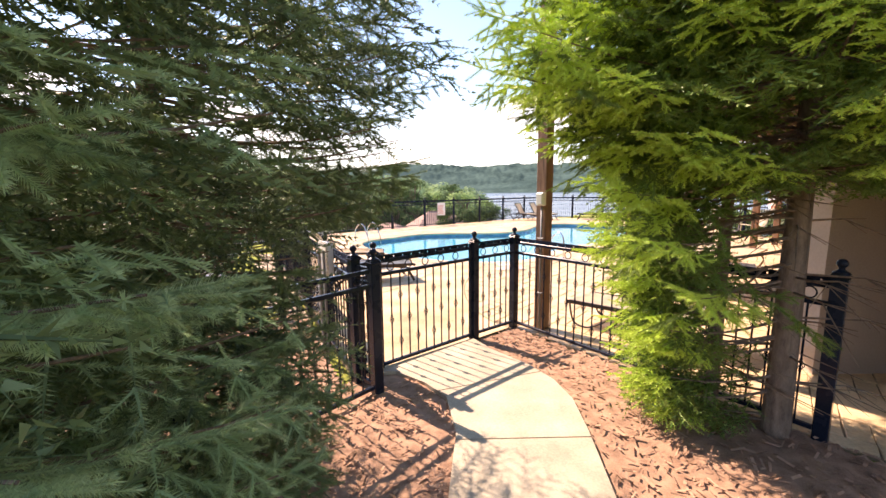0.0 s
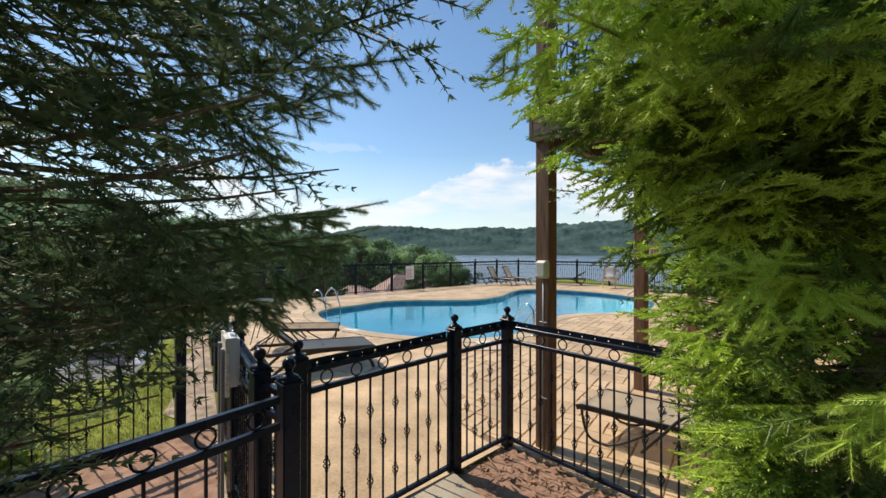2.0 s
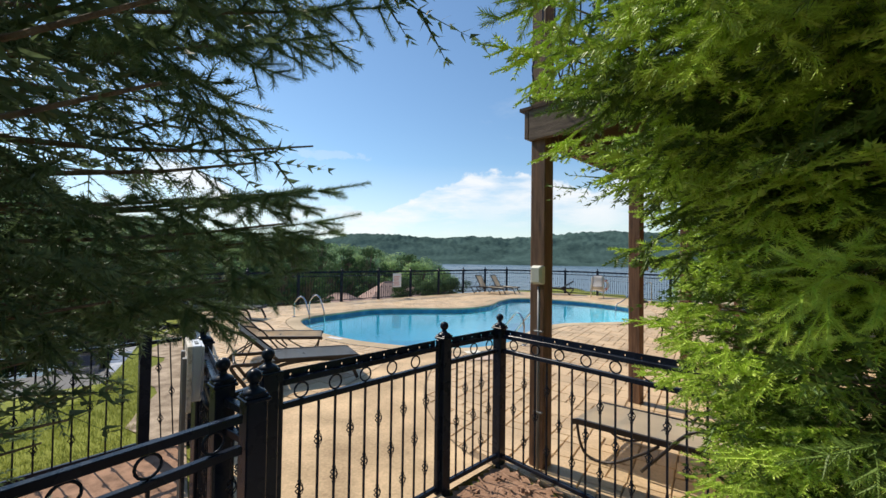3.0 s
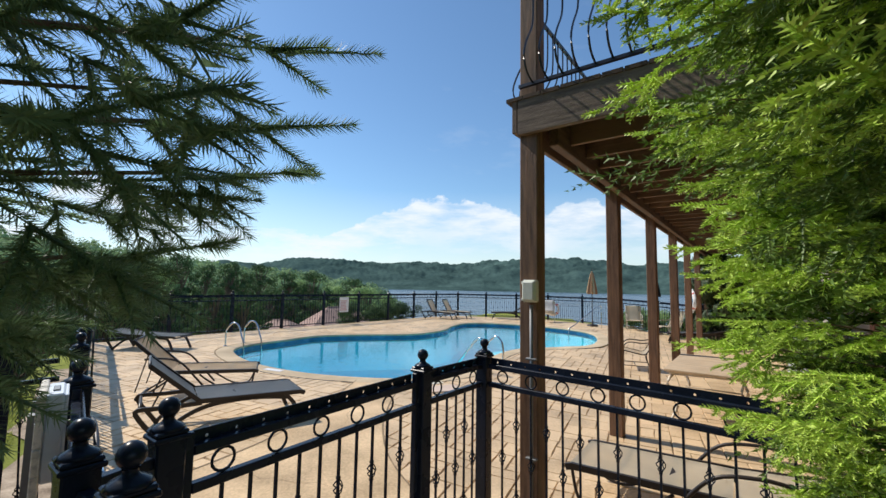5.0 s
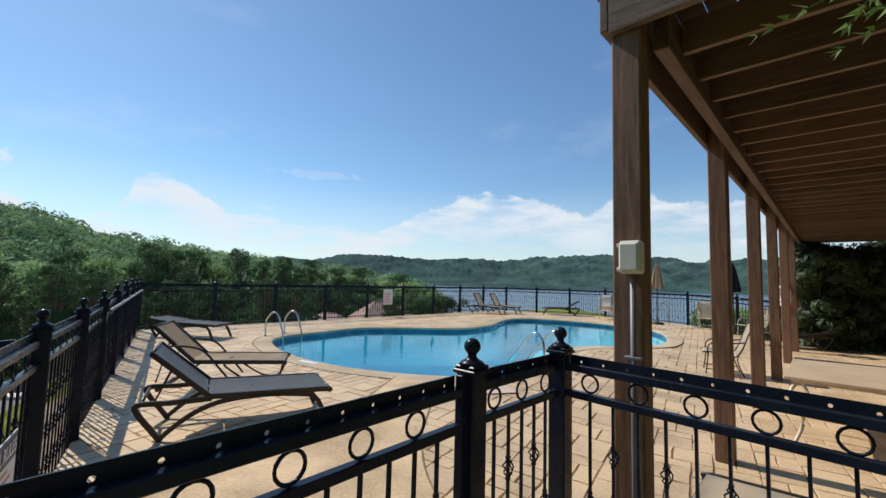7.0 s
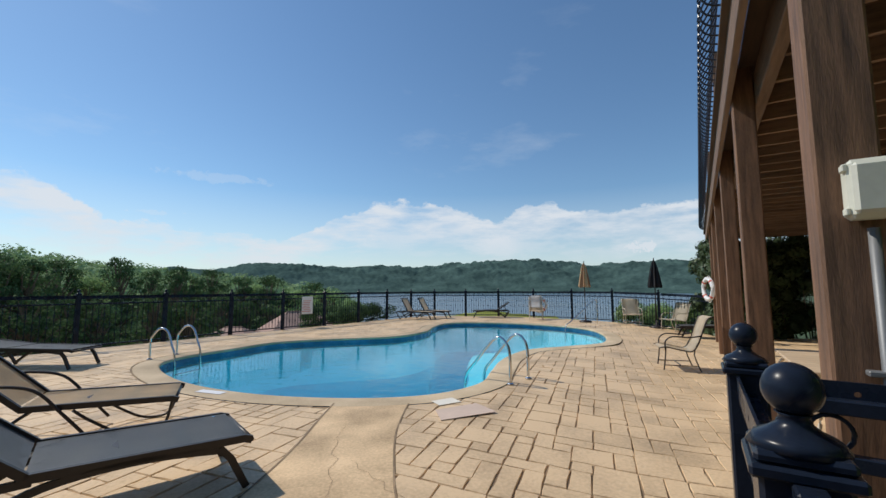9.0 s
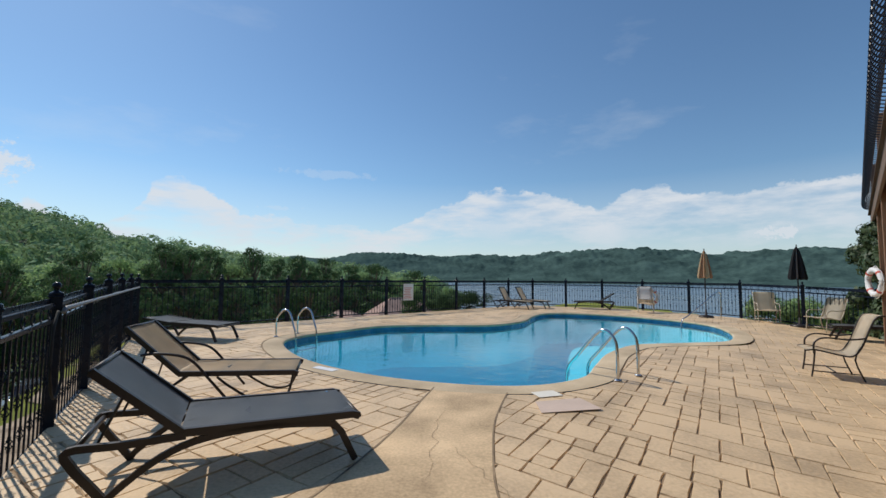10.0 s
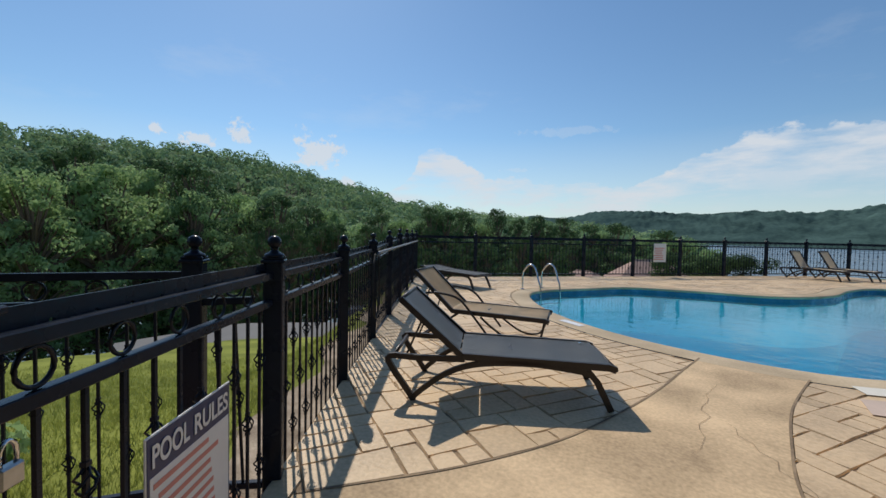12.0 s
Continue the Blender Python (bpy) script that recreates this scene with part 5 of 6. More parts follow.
def flat_bar(bm, pts, w, h):
    """Rectangular bar along points in a plane of constant y."""
    P = [Vector(p) for p in pts]
    rows = []
    for i, p in enumerate(P):
        d = (P[min(i + 1, len(P) - 1)] - P[max(i - 1, 0)]).normalized()
        up = Vector((-d.z, 0, d.x))
        rows.append([bm.verts.new(p + Vector((0, sy * w / 2, 0)) + up * (sz * h / 2)) for sy, sz in ((-1, -1), (1, -1), (1, 1), (-1, 1))])
    for a, b in zip(rows, rows[1:]):
        for k in range(4):
            bm.faces.new((a[k], a[(k + 1) % 4], b[(k + 1) % 4], b[k]))
    bm.faces.new(rows[0][::-1])
    bm.faces.new(rows[-1])
    return bm


def sun_lounger(m, sling, frame_mat, label, lift=44, arms=False, group="sun loungers round the pool", buckle=False, back_len=0.66, wide=0.64):
    """x runs from the foot end to the head."""
    e = base_of("sun_lounger", m, label, "sun lounger", group)
    hw, hip, zf, zh = wide / 2, 1.10, 0.305, 0.350
    a = radians(lift)
    bx, bz = hip + back_len * math.cos(a), zh + back_len * math.sin(a)
    part("seat", sling_sheet(0.0, zf + 0.03, hip, zh + 0.015, hw - 0.01), sling, e, smooth=True)
    for x in (0.36, 0.72):
        part("strap", box((x, 0, zf + 0.012 + 0.03 * x), (0.05, 2 * hw - 0.03, 0.012)), frame_mat, e)
    part("backrest", sling_sheet(hip + 0.01, zh + 0.02, bx, bz + 0.01, hw - 0.01), sling, e, smooth=True)
    for s in (-1, 1):
        y = s * hw
        part("seat_rail", flat_bar(bmesh.new(), [(-0.03, y, zf - 0.005), (0.02, y, zf + 0.012), (hip, y, zh)], 0.03, 0.05), frame_mat, e)
        part("back_rail", flat_bar(bmesh.new(), [(hip - 0.01, y, zh), (bx, y, bz)], 0.03, 0.045), frame_mat, e)
        if not arms:
            part("leg", flat_bar(bmesh.new(), [(0.17, y, zf - 0.02), (0.10, y, zf - 0.10), (0.0, y * 1.03, 0.0)], 0.035, 0.045), frame_mat, e)
            bow = soft_line([(0.16, y, zf - 0.035), (0.55, y, 0.315), (0.95, y, 0.30), (1.2, y, 0.22), (1.42, y, 0.06), (1.46, y, 0.0)], 4)
            part("bow_rail", flat_bar(bmesh.new(), bow, 0.03, 0.04), frame_mat, e)
            rear = soft_line([(hip - 0.03, y, 0.33), (1.4, y, 0.325), (1.64, y, 0.33), (1.62, y, 0.24), (1.52, y, 0.1), (1.45, y, 0.0)], 4)
            part("rear_leg", flat_bar(bmesh.new(), rear, 0.032, 0.042), frame_mat, e)
        else:
            arm = soft_line([(0.62, y * 1.12, 0.06), (0.80, y * 1.12, 0.28), (1.0, y * 1.12, 0.50), (1.25, y * 1.12, 0.56), (1.42, y * 1.1, 0.55)], 5)
            part("arm", tube(arm, 0.014, 8), frame_mat, e, smooth=True)
            runner = soft_line([(0.02, y, zf), (0.06, y * 1.02, 0.12), (0.14, y * 1.02, 0.02), (0.35, y * 1.02, 0.03), (0.62, y * 1.02, 0.2), (0.75, y, zf)], 5)
            part("leg", tube(runner, 0.013, 8), frame_mat, e, smooth=True)
            rear = soft_line([(1.0, y, zh), (1.25, y, 0.16), (1.5, y, 0.0)], 5)
            part("rear_leg", tube(rear, 0.013, 8), frame_mat, e, smooth=True)
        part("brace", tube([(hip + 0.4 * math.cos(a), y * 0.9, zh + 0.4 * math.sin(a)), (hip + 0.42, y * 0.9, 0.33 if not arms else 0.1)], 0.009, 6), frame_mat, e)
    for x, z in ((-0.03, zf - 0.005), (1.62, 0.325)) if not arms else ((0.0, zf), (1.5, 0.015)):
        part("cross_bar", tube([(x, -hw, z), (x, hw, z)], 0.017, 8), frame_mat, e, smooth=True)
    part("head_bar", tube([(bx, -hw, bz), (bx, hw, bz)], 0.016, 8), frame_mat, e, smooth=True)
    if buckle:
        part("badge", lathe([(0.013, 0), (0.012, 0.004)], 10, pose(0.1, -0.22, zf + 0.045)), STEEL, e)
    return e


def facing(p, d, z=None):
    return pose(p[0], p[1], gz(p[0], p[1]) + GZ0 if z is None else z, 0, 0, heading(*d))


sun_lounger(facing((-0.55, 9.315), (-0.937, -0.350)), SLING, BRONZE, "charcoal sling sun lounger with raised back beside the iron fence", 42, buckle=True, back_len=0.62, wide=0.67)
sun_lounger(facing((-1.24, 10.72), (-0.990, -0.14)), SLINGTAN, BRONZE, "taupe sling sun lounger with looped tubular arms and raised back", 44, arms=True)
sun_lounger(facing((-3.63, 14.94), (-0.95, 0.28)), SLING, BRONZE, "charcoal sling sun lounger lying nearly flat near the fence corner", 7)
sun_lounger(facing((5.72, 23.45), (-0.80, 0.60)), SLINGCREAM, BRONZE, "cream sling sun lounger with raised back at the far end", 62)
sun_lounger(facing((6.62, 23.85), (-0.80, 0.60)), SLINGCREAM, BRONZE, "cream sling sun lounger with raised back at the far end", 62)
sun_lounger(facing((7.92, 23.95), (0.90, -0.43)), SLING, BRONZE, "charcoal sling sun lounger with half-raised back by the far fence", 33)
sun_lounger(facing((10.8, 15.2), (0.75, -0.66)), SLING, BRONZE, "dark sling sun lounger half in the deck's shade", 14)
sun_lounger(facing((2.08, 6.86), (0.64, -0.77)), SLINGCREAM, BRONZE, "cream sling chaise with brown tubular frame behind the fence", 6, arms=True)


def patio_chair(m, sling, frame_mat, label, towel=False):
    """x runs forwards from the back of the chair."""
    e = base_of("patio_chair", m, label, "chair", "patio chairs round the pool")
    hw = 0.27
    seat = soft_line([(0.52, 0, 0.40), (0.40, 0, 0.415), (0.15, 0, 0.365), (0.0, 0, 0.36), (-0.10, 0, 0.50), (-0.20, 0, 0.78), (-0.27, 0, 0.93), (-0.36, 0, 0.955)], 4)
    bm = bmesh.new()
    rows = [[bm.verts.new((p.x, v * hw, p.z)) for v in (-1, -0.4, 0.4, 1)] for p in seat]
    for a, b in zip(rows, rows[1:]):
        for j in range(3):
            bm.faces.new((a[j], a[j + 1], b[j + 1], b[j]))
    bmesh.ops.solidify(bm, geom=bm.faces[:], thickness=0.014)
    part("sling", bm, sling, e, smooth=True)
    for s in (-1, 1):
        y = s * (hw + 0.012)
        part("side_rail", tube([(p.x, y, p.z - 0.004) for p in seat], 0.012, 6), frame_mat, e, smooth=True)
        part("front_leg", tube(soft_line([(0.42, y, 0.40), (0.44, y, 0.2), (0.47, y, 0.0)], 3), 0.012, 6), frame_mat, e, smooth=True)
        part("back_leg", tube(soft_line([(-0.10, y, 0.5), (-0.02, y, 0.3), (-0.12, y, 0.0)], 3), 0.012, 6), frame_mat, e, smooth=True)
        part("arm", tube(soft_line([(0.43, y, 0.36), (0.42, y, 0.52), (0.30, y, 0.60), (0.05, y, 0.59), (-0.14, y, 0.62)], 4), 0.013, 6), frame_mat, e, smooth=True)
        part("stretcher", tube([(0.455, y, 0.1), (-0.09, y, 0.1)], 0.009, 6), frame_mat, e)
    part("cross_bar", tube([(0.2, -hw, 0.11), (0.2, hw, 0.11)], 0.009, 6), frame_mat, e)
    return e


patio_chair(facing((6.62, 11.42), (-0.80, 0.60)), SLINGCREAM, BRONZE, "cream sling patio chair with bronze arms on the stone terrace")
patio_chair(facing((11.85, 18.15), (-0.55, -0.83)), SLINGCREAM, CREAMFRAME, "cream sling patio chair by the far fence")
patio_chair(facing((12.1, 16.35), (-0.98, 0.0)), SLINGCREAM, CREAMFRAME, "cream sling patio chair turned sideways by the fence")
tc = (9.95, 21.75)
patio_chair(facing(tc, (-0.5, -0.86)), SLINGCREAM, CREAMFRAME, "pale patio chair with a white towel over its back")


def draped_towel(m):
    line = soft_line([(0.03, 0, 0.50), (-0.13, 0, 0.72), (-0.25, 0, 0.985), (-0.38, 0, 1.005), (-0.36, 0, 0.80), (-0.30, 0, 0.58)], 5)
    bm = bmesh.new()
    rows = [[bm.verts.new((p.x + 0.012 * math.sin(9 * v + 3 * k), v * 0.27, p.z + 0.012)) for v in (-1, -0.6, -0.2, 0.2, 0.6, 1)] for k, p in enumerate(line)]
    for a, b in zip(rows, rows[1:]):
        for j in range(5):
            bm.faces.new((a[j], a[j + 1], b[j + 1], b[j]))
    bmesh.ops.solidify(bm, geom=bm.faces[:], thickness=0.012)
    ob = part("towel", bm, TOWEL, smooth=True, at=m)
    tagged(ob, "white bath towel draped over the chair back", "towel")


draped_towel(facing(tc, (-0.5, -0.86)))


def closed_umbrella(p, canvas, stripe, label, height=2.4):
    e = base_of("patio_umbrella", facing(p, (1, 0)), label, "umbrella", "folded umbrellas")
    part("pole", tube([(0, 0, 0.02), (0, 0, height)], 0.019, 8), BRONZE, e, smooth=True)
    part("base", lathe([(0.24, 0.0), (0.24, 0.04), (0.18, 0.075), (0.04, 0.09), (0.03, 0.28)], 20), BRONZE, e, smooth=True)
    bm = bmesh.new()
    rows = []
    for z, r in ((height - 0.02, 0.015), (height - 0.12, 0.055), (height - 0.35, 0.10), (height - 0.65, 0.145), (height - 0.95, 0.185), (height - 1.02, 0.17)):
        rows.append([bm.verts.new((r * (1 + 0.3 * (-1) ** k) * math.cos(2 * math.pi * k / 16), r * (1 + 0.3 * (-1) ** k) * math.sin(2 * math.pi * k / 16), z + 0.02 * math.sin(k * 2.1))) for k in range(16)])
    for a, b in zip(rows, rows[1:]):
        for k in range(16):
            f = bm.faces.new((a[k], a[(k + 1) % 16], b[(k + 1) % 16], b[k]))
            f.material_index = 1 if k % 4 in (0, 1) and stripe else 0
    c = part("canopy", bm, canvas, e, "folded canvas canopy")
    if stripe:
        c.data.materials.append(stripe)
    part("finial", lathe([(0.004, height), (0.02, height + 0.015), (0.016, height + 0.035), (0.003, height + 0.055)], 10), BRONZE, e)
    return e


UMBSTRIPE = mat("rust_stripe_canvas", (0.33, 0.18, 0.10), 0.85, 0, 0.15, 4, 60, 0.2)
closed_umbrella((10.9, 19.6), UMBTAN, UMBSTRIPE, "folded tan striped patio umbrella by the pool steps", 2.42)
closed_umbrella((11.95, 17.1), UMBBLACK, None, "folded black patio umbrella by the far fence", 2.44)


def patio_table(c):
    e = base_of("patio_table", pose(c.x, c.y, gz(c.x, c.y) + GZ0, 0, 0, -51.4), "slatted tan patio table with curved metal legs under the deck", "table")
    for i in range(3):
        part("slat", box((0, -0.57 + 0.57 * i, 0.69), (0.95, 0.56, 0.03), bevel=0.006), TABLETOP, e)
    part("apron", box((0, 0, 0.66), (0.84, 1.60, 0.035), bevel=0.004), CREAMFRAME, e)
    for sx in (-1, 1):
        for sy in (-1, 1):
            part("leg", tube(soft_line([(sx * 0.36, sy * 0.68, 0.65), (sx * 0.44, sy * 0.78, 0.5), (sx * 0.34, sy * 0.64, 0.25), (sx * 0.42, sy * 0.76, 0.0)], 5), 0.018, 8), CREAMFRAME, e, smooth=True)
    for y in (-0.3, 0, 0.3):
        part("rung", tube([(-0.36, y, 0.28), (0.36, y, 0.28)], 0.012, 6), CREAMFRAME, e)
    return e


patio_table(Vector((5.2, 8.42)))


def covered_heater(x, y):
    """A tall slim outdoor heater under a gathered grey cover."""
    e = base_of("patio_heater", pose(x, y, gz(x, y) + GZ0), "tall patio heater wrapped in a pale grey cover", "patio heater")
    bm = bmesh.new()
    rows = []
    for z, r in ((0.02, 0.33), (0.25, 0.30), (0.7, 0.21), (1.15, 0.20), (1.5, 0.24), (1.68, 0.26), (1.78, 0.16), (1.82, 0.03)):
        rows.append([bm.verts.new((r * (1 + 0.09 * math.sin(9 * k * 0.2094 + z * 2)) * math.cos(k * 0.2094), r * (1 + 0.09 * math.sin(7 * k * 0.2094)) * math.sin(k * 0.2094), z)) for k in range(30)])
    for a, b in zip(rows, rows[1:]):
        for k in range(30):
            bm.faces.new((a[k], a[(k + 1) % 30], b[(k + 1) % 30], b[k]))
    bm.faces.new(rows[-1])
    part("cover", bm, mat("grey_cover_cloth", (0.42, 0.42, 0.41), 0.6, 0, 0.25, 4, 40, 0.3), e, smooth=True)
    part("base", lathe([(0.24, 0.0), (0.24, 0.02), (0.2, 0.03)], 20), RUBBER, e)


covered_heater(9.75, 10.25)
patio_chair(pose(6.35, 7.3, -0.1, 0, 0, 150), SLING, BRONZE, "dark sling patio chair beside the slatted table")


def pool_ladder(c, d, label, drop=-0.9, high=0.72, span=0.42):
    """Two bent grab rails; d points into the pool."""
    e = base_of("pool_ladder", pose(c[0], c[1], 0, 0, 0, heading(*d)), label, "pool ladder", "pool ladders")
    for s in (-1, 1):
        y = s * span / 2
        pts = soft_line([(-0.38, y, 0.0), (-0.38, y, 0.35), (-0.33, y, high - 0.14), (-0.16, y, high), (0.02, y, high - 0.06), (0.13, y, high - 0.32), (0.20, y, 0.1), (0.22, y, -0.3), (0.22, y, drop)], 5)
        part("rail", tube(pts, 0.021, 10), STEEL, e, smooth=True)
        part("escutcheon", lathe([(0.05, 0.0), (0.05, 0.008), (0.025, 0.02)], 12, pose(-0.38, y, 0.005)), STEEL, e)
    for z in (-0.28, -0.55, -0.82):
        part("tread", box((0.22, 0, z), (0.09, span, 0.03), bevel=0.006), STEEL, e)
    return e


pool_ladder((-2.29, 15.43), (0.84, -0.54), "polished steel pool ladder at the deep corner", high=0.60, span=0.62)


def grab_rails():
    e = base_of("pool_ladder", pose(2.98, 11.17, 0, 0, 0, heading(-0.42, 0.75)), "polished steel grab rails sloping into the water", "pool ladder", "pool ladders")
    for s in (-1, 1):
        y = s * 0.25
        part("rail", tube(soft_line([(0.0, y, 0.0), (0.0, y, 0.36), (0.04, y, 0.54), (0.17, y, 0.64), (0.32, y, 0.57), (0.62, y, 0.24), (0.78, y, 0.05), (0.82, y, -0.2), (0.82, y, -0.85)], 6), 0.021, 10), STEEL, e, smooth=True)
        part("escutcheon", lathe([(0.05, 0.0), (0.05, 0.008), (0.025, 0.02)], 12, pose(0.0, y, 0.005)), STEEL, e)
    for z in (-0.3, -0.58):
        part("tread", box((0.82, 0, z), (0.09, 0.5, 0.03), bevel=0.006), STEEL, e)


grab_rails()


def step_rail():
    e = base_of("handrail", pose(10.15, 18.45, 0, 0, 0, 200), "slim steel handrail beside the pool steps", "handrail")
    part("rail", tube(soft_line([(-0.55, 0, 0), (-0.55, 0, 0.78), (-0.47, 0, 0.93), (-0.2, 0, 0.86), (1.15, 0, 0.22), (1.5, 0, 0.05), (1.56, 0, -0.5)], 5), 0.019, 8), STEEL, e, smooth=True)
    

step_rail()

# ---------------------------------------------------------------- post lamp, life ring, signs, locks


def lamp_box():
    m = TO_DECK @ pose(-0.078, -0.035, -0.11)
    e = base_of("outdoor_socket", m, "off-white weatherproof socket box with grey conduit on the wooden post", "socket box")
    part("housing", box((-0.035, 0, 1.728), (0.07, 0.11, 0.168), bevel=0.012), PLASTICW, e)
    part("cover", box((-0.078, 0, 1.728), (0.022, 0.096, 0.145), bevel=0.01), PLASTICW, e, "clouded plastic bubble cover")
    for z in (1.79, 1.665):
        part("hinge", box((-0.05, 0.058, z), (0.03, 0.012, 0.022), bevel=0.003), PLASTICW, e)
    part("conduit", tube([(-0.022, 0, 1.62), (-0.022, 0, 0.9), (-0.022, 0.0, -0.1)], 0.0135, 10), GREY, e, smooth=True)
    for z in (1.22, 0.5):
        part("strap", box((-0.02, 0, z), (0.034, 0.085, 0.016), bevel=0.003), GREY, e)


lamp_box()


def life_ring(m, label, face):
    e = base_of("life_ring", m, label, "life ring", "life rings")
    bm = tube(arc((0, 0, 0), 0.28, 0, 345, 23, (1, 0, 0), (0, 0, 1)), 0.06, 10, closed=True)
    part("ring", bm, face, e, smooth=True)
    for k in range(4):
        a = 45 + 90 * k
        part("band", tube(arc((0, 0, 0), 0.28, a - 5, a + 5, 4, (1, 0, 0), (0, 0, 1)), 0.064, 10), RED, e, "red band")
    part("rope", tube([p + Vector((0, 0, 0.02 * math.sin(i * 1.6))) for i, p in enumerate(arc((0, 0, 0), 0.355, 0, 345, 30, (1, 0, 0), (0, 0, 1)))], 0.008, 5, closed=True), TOWEL, e)


RINGW = mat("white_ring_vinyl", (0.74, 0.72, 0.70), 0.45, 0, 0.06, 4, 40, 0.05)
life_ring(TO_DECK @ pose(BAY * 5 - 0.02, 0.17, 1.32, 0, 0, 22), "white life ring hung on a deck post", RINGW)
life_ring(pose(10.28, 21.95, 0.62, 0, 0, 150), "white and red life ring hung on the far fence", RINGW)


def words(text, size, m, material, parent, name="lettering", wide=None):
    c = bpy.data.curves.new(name, "FONT")
    c.body, c.size, c.extrude, c.align_x, c.align_y = text, size, 0.0006, "LEFT", "CENTER"
    c.offset = size * 0.022
    tmp = bpy.data.objects.new(name, c)
    scene.collection.objects.link(tmp)
    deps = bpy.context.evaluated_depsgraph_get()
    deps.update()
    me = bpy.data.meshes.new_from_object(tmp.evaluated_get(deps))
    bpy.data.objects.remove(tmp)
    bpy.data.curves.remove(c)
    me.materials.clear()
    if wide:
        low, high = min(v.co.x for v in me.vertices), max(v.co.x for v in me.vertices)
        for v in me.vertices:
            v.co.x = (v.co.x - low) * wide / (high - low)
    return part(name, me, material, parent, at=m)


def sign_board(m, w, h, title, rows, label, ink, band, seed):
    """A sign in the plane of x and z, facing -y; origin at its upper left corner."""
    rng = np.random.default_rng(seed)
    e = base_of("pool_sign", m, label, "sign")
    part("board", box((w / 2, 0.004, -h / 2), (w, 0.005, h), bevel=0.001), SIGNW, e)
    part("border", box((w / 2, 0.0005, -h / 2), (w - 0.012, 0.002, h - 0.012)), band, e)
    part("face", box((w / 2, -0.001, -h * 0.59), (w - 0.03, 0.002, h * 0.78)), SIGNW, e)
    if title:
        for word, x, wide in zip(title.split(), (0.05, 0.49), (0.38, 0.46)):
            words(word, h * 0.15, pose(w * x, -0.003, -h * 0.11, 90, 0, 0), SIGNW, e, wide=w * wide)
    y = -h * 0.25
    for r in range(rows):
        step = h * 0.70 / rows
        part("text_bar", box((w * 0.08 + 0.5 * w * (0.55 + 0.25 * rng.random()), -0.0028, y - step * r), (w * (0.55 + 0.25 * rng.random()), 0.001, step * 0.42)), ink, e)
    return e


d = (FENCE_LEFT[1] - FENCE_LEFT[0]).normalized()
q = FENCE_LEFT[0] + d * 0.44 + Vector((d.y, -d.x)) * 0.035
sign_board(pose(q.x, q.y, 0.68, 0, 0, heading(d.x, d.y)), 0.46, 0.61, "POOL RULES", 11, "white pool rules sign with navy heading hung on the fence", SIGNRED, SIGNNAVY, 3)
d = (FENCE_FAR[5] - FENCE_FAR[4]).normalized()
q = FENCE_FAR[4] + d * 0.75 + Vector((d.y, -d.x)) * 0.04
sign_board(pose(q.x, q.y, 1.10, 0, 0, heading(d.x, d.y)), 0.48, 0.62, "", 7, "white warning sign with red print on the far fence", SIGNRED, SIGNW, 5)


def padlock(p, d, z):
    e = base_of("padlock", pose(p.x, p.y, z, 0, 0, heading(d.x, d.y)), "worn steel padlock on the gate latch", "padlock")
    part("body", box((0, 0, 0), (0.046, 0.022, 0.042), bevel=0.004), BRASS, e)
    part("shackle", tube(soft_line([(-0.015, 0, 0.02), (-0.015, 0, 0.05), (0, 0, 0.066), (0.015, 0, 0.05), (0.015, 0, 0.02)], 4), 0.0045, 6), STEEL, e, smooth=True)


d = (PD - PC).normalized()
n = Vector((d.y, -d.x))
padlock(PD + d * 0.065 + n * 0.05, d, gz(PD.x, PD.y) + 0.88)


CABLE = mat("dark_braided_cable", (0.040, 0.040, 0.046), 0.45, 0.35, 0.6, 30, 240, 0.6)


def cable_lock():
    e = base_of("cable_lock", pose(PC.x, PC.y, gz(PC.x, PC.y), 0, 0, heading(d.x, d.y)), "grey braided cable lock looped through the side gate", "cable lock")
    L = (PD - PC).length
    loop = soft_line([(L - 0.18, 0.05, 1.10), (L - 0.22, -0.05, 1.115), (L - 0.40, -0.07, 1.10), (L - 0.62, -0.07, 1.02), (L - 0.8, -0.06, 0.95), (L - 0.82, 0.03, 1.02), (L - 0.75, 0.05, 1.08)], 6)
    part("cable", tube(loop, 0.011, 8), CABLE, e, smooth=True)
    part("lock", box((L - 0.62, -0.085, 0.985), (0.07, 0.035, 0.05), bevel=0.008), STEEL, e)


cable_lock()


PALEWOOD = mat("weathered_pale_wood", (0.46, 0.41, 0.34), 0.85, 0, 0.4, 6, 60, 0.6, tint=(0.66, 0.61, 0.53), each=0.3, stretch=(1, 8, 8))


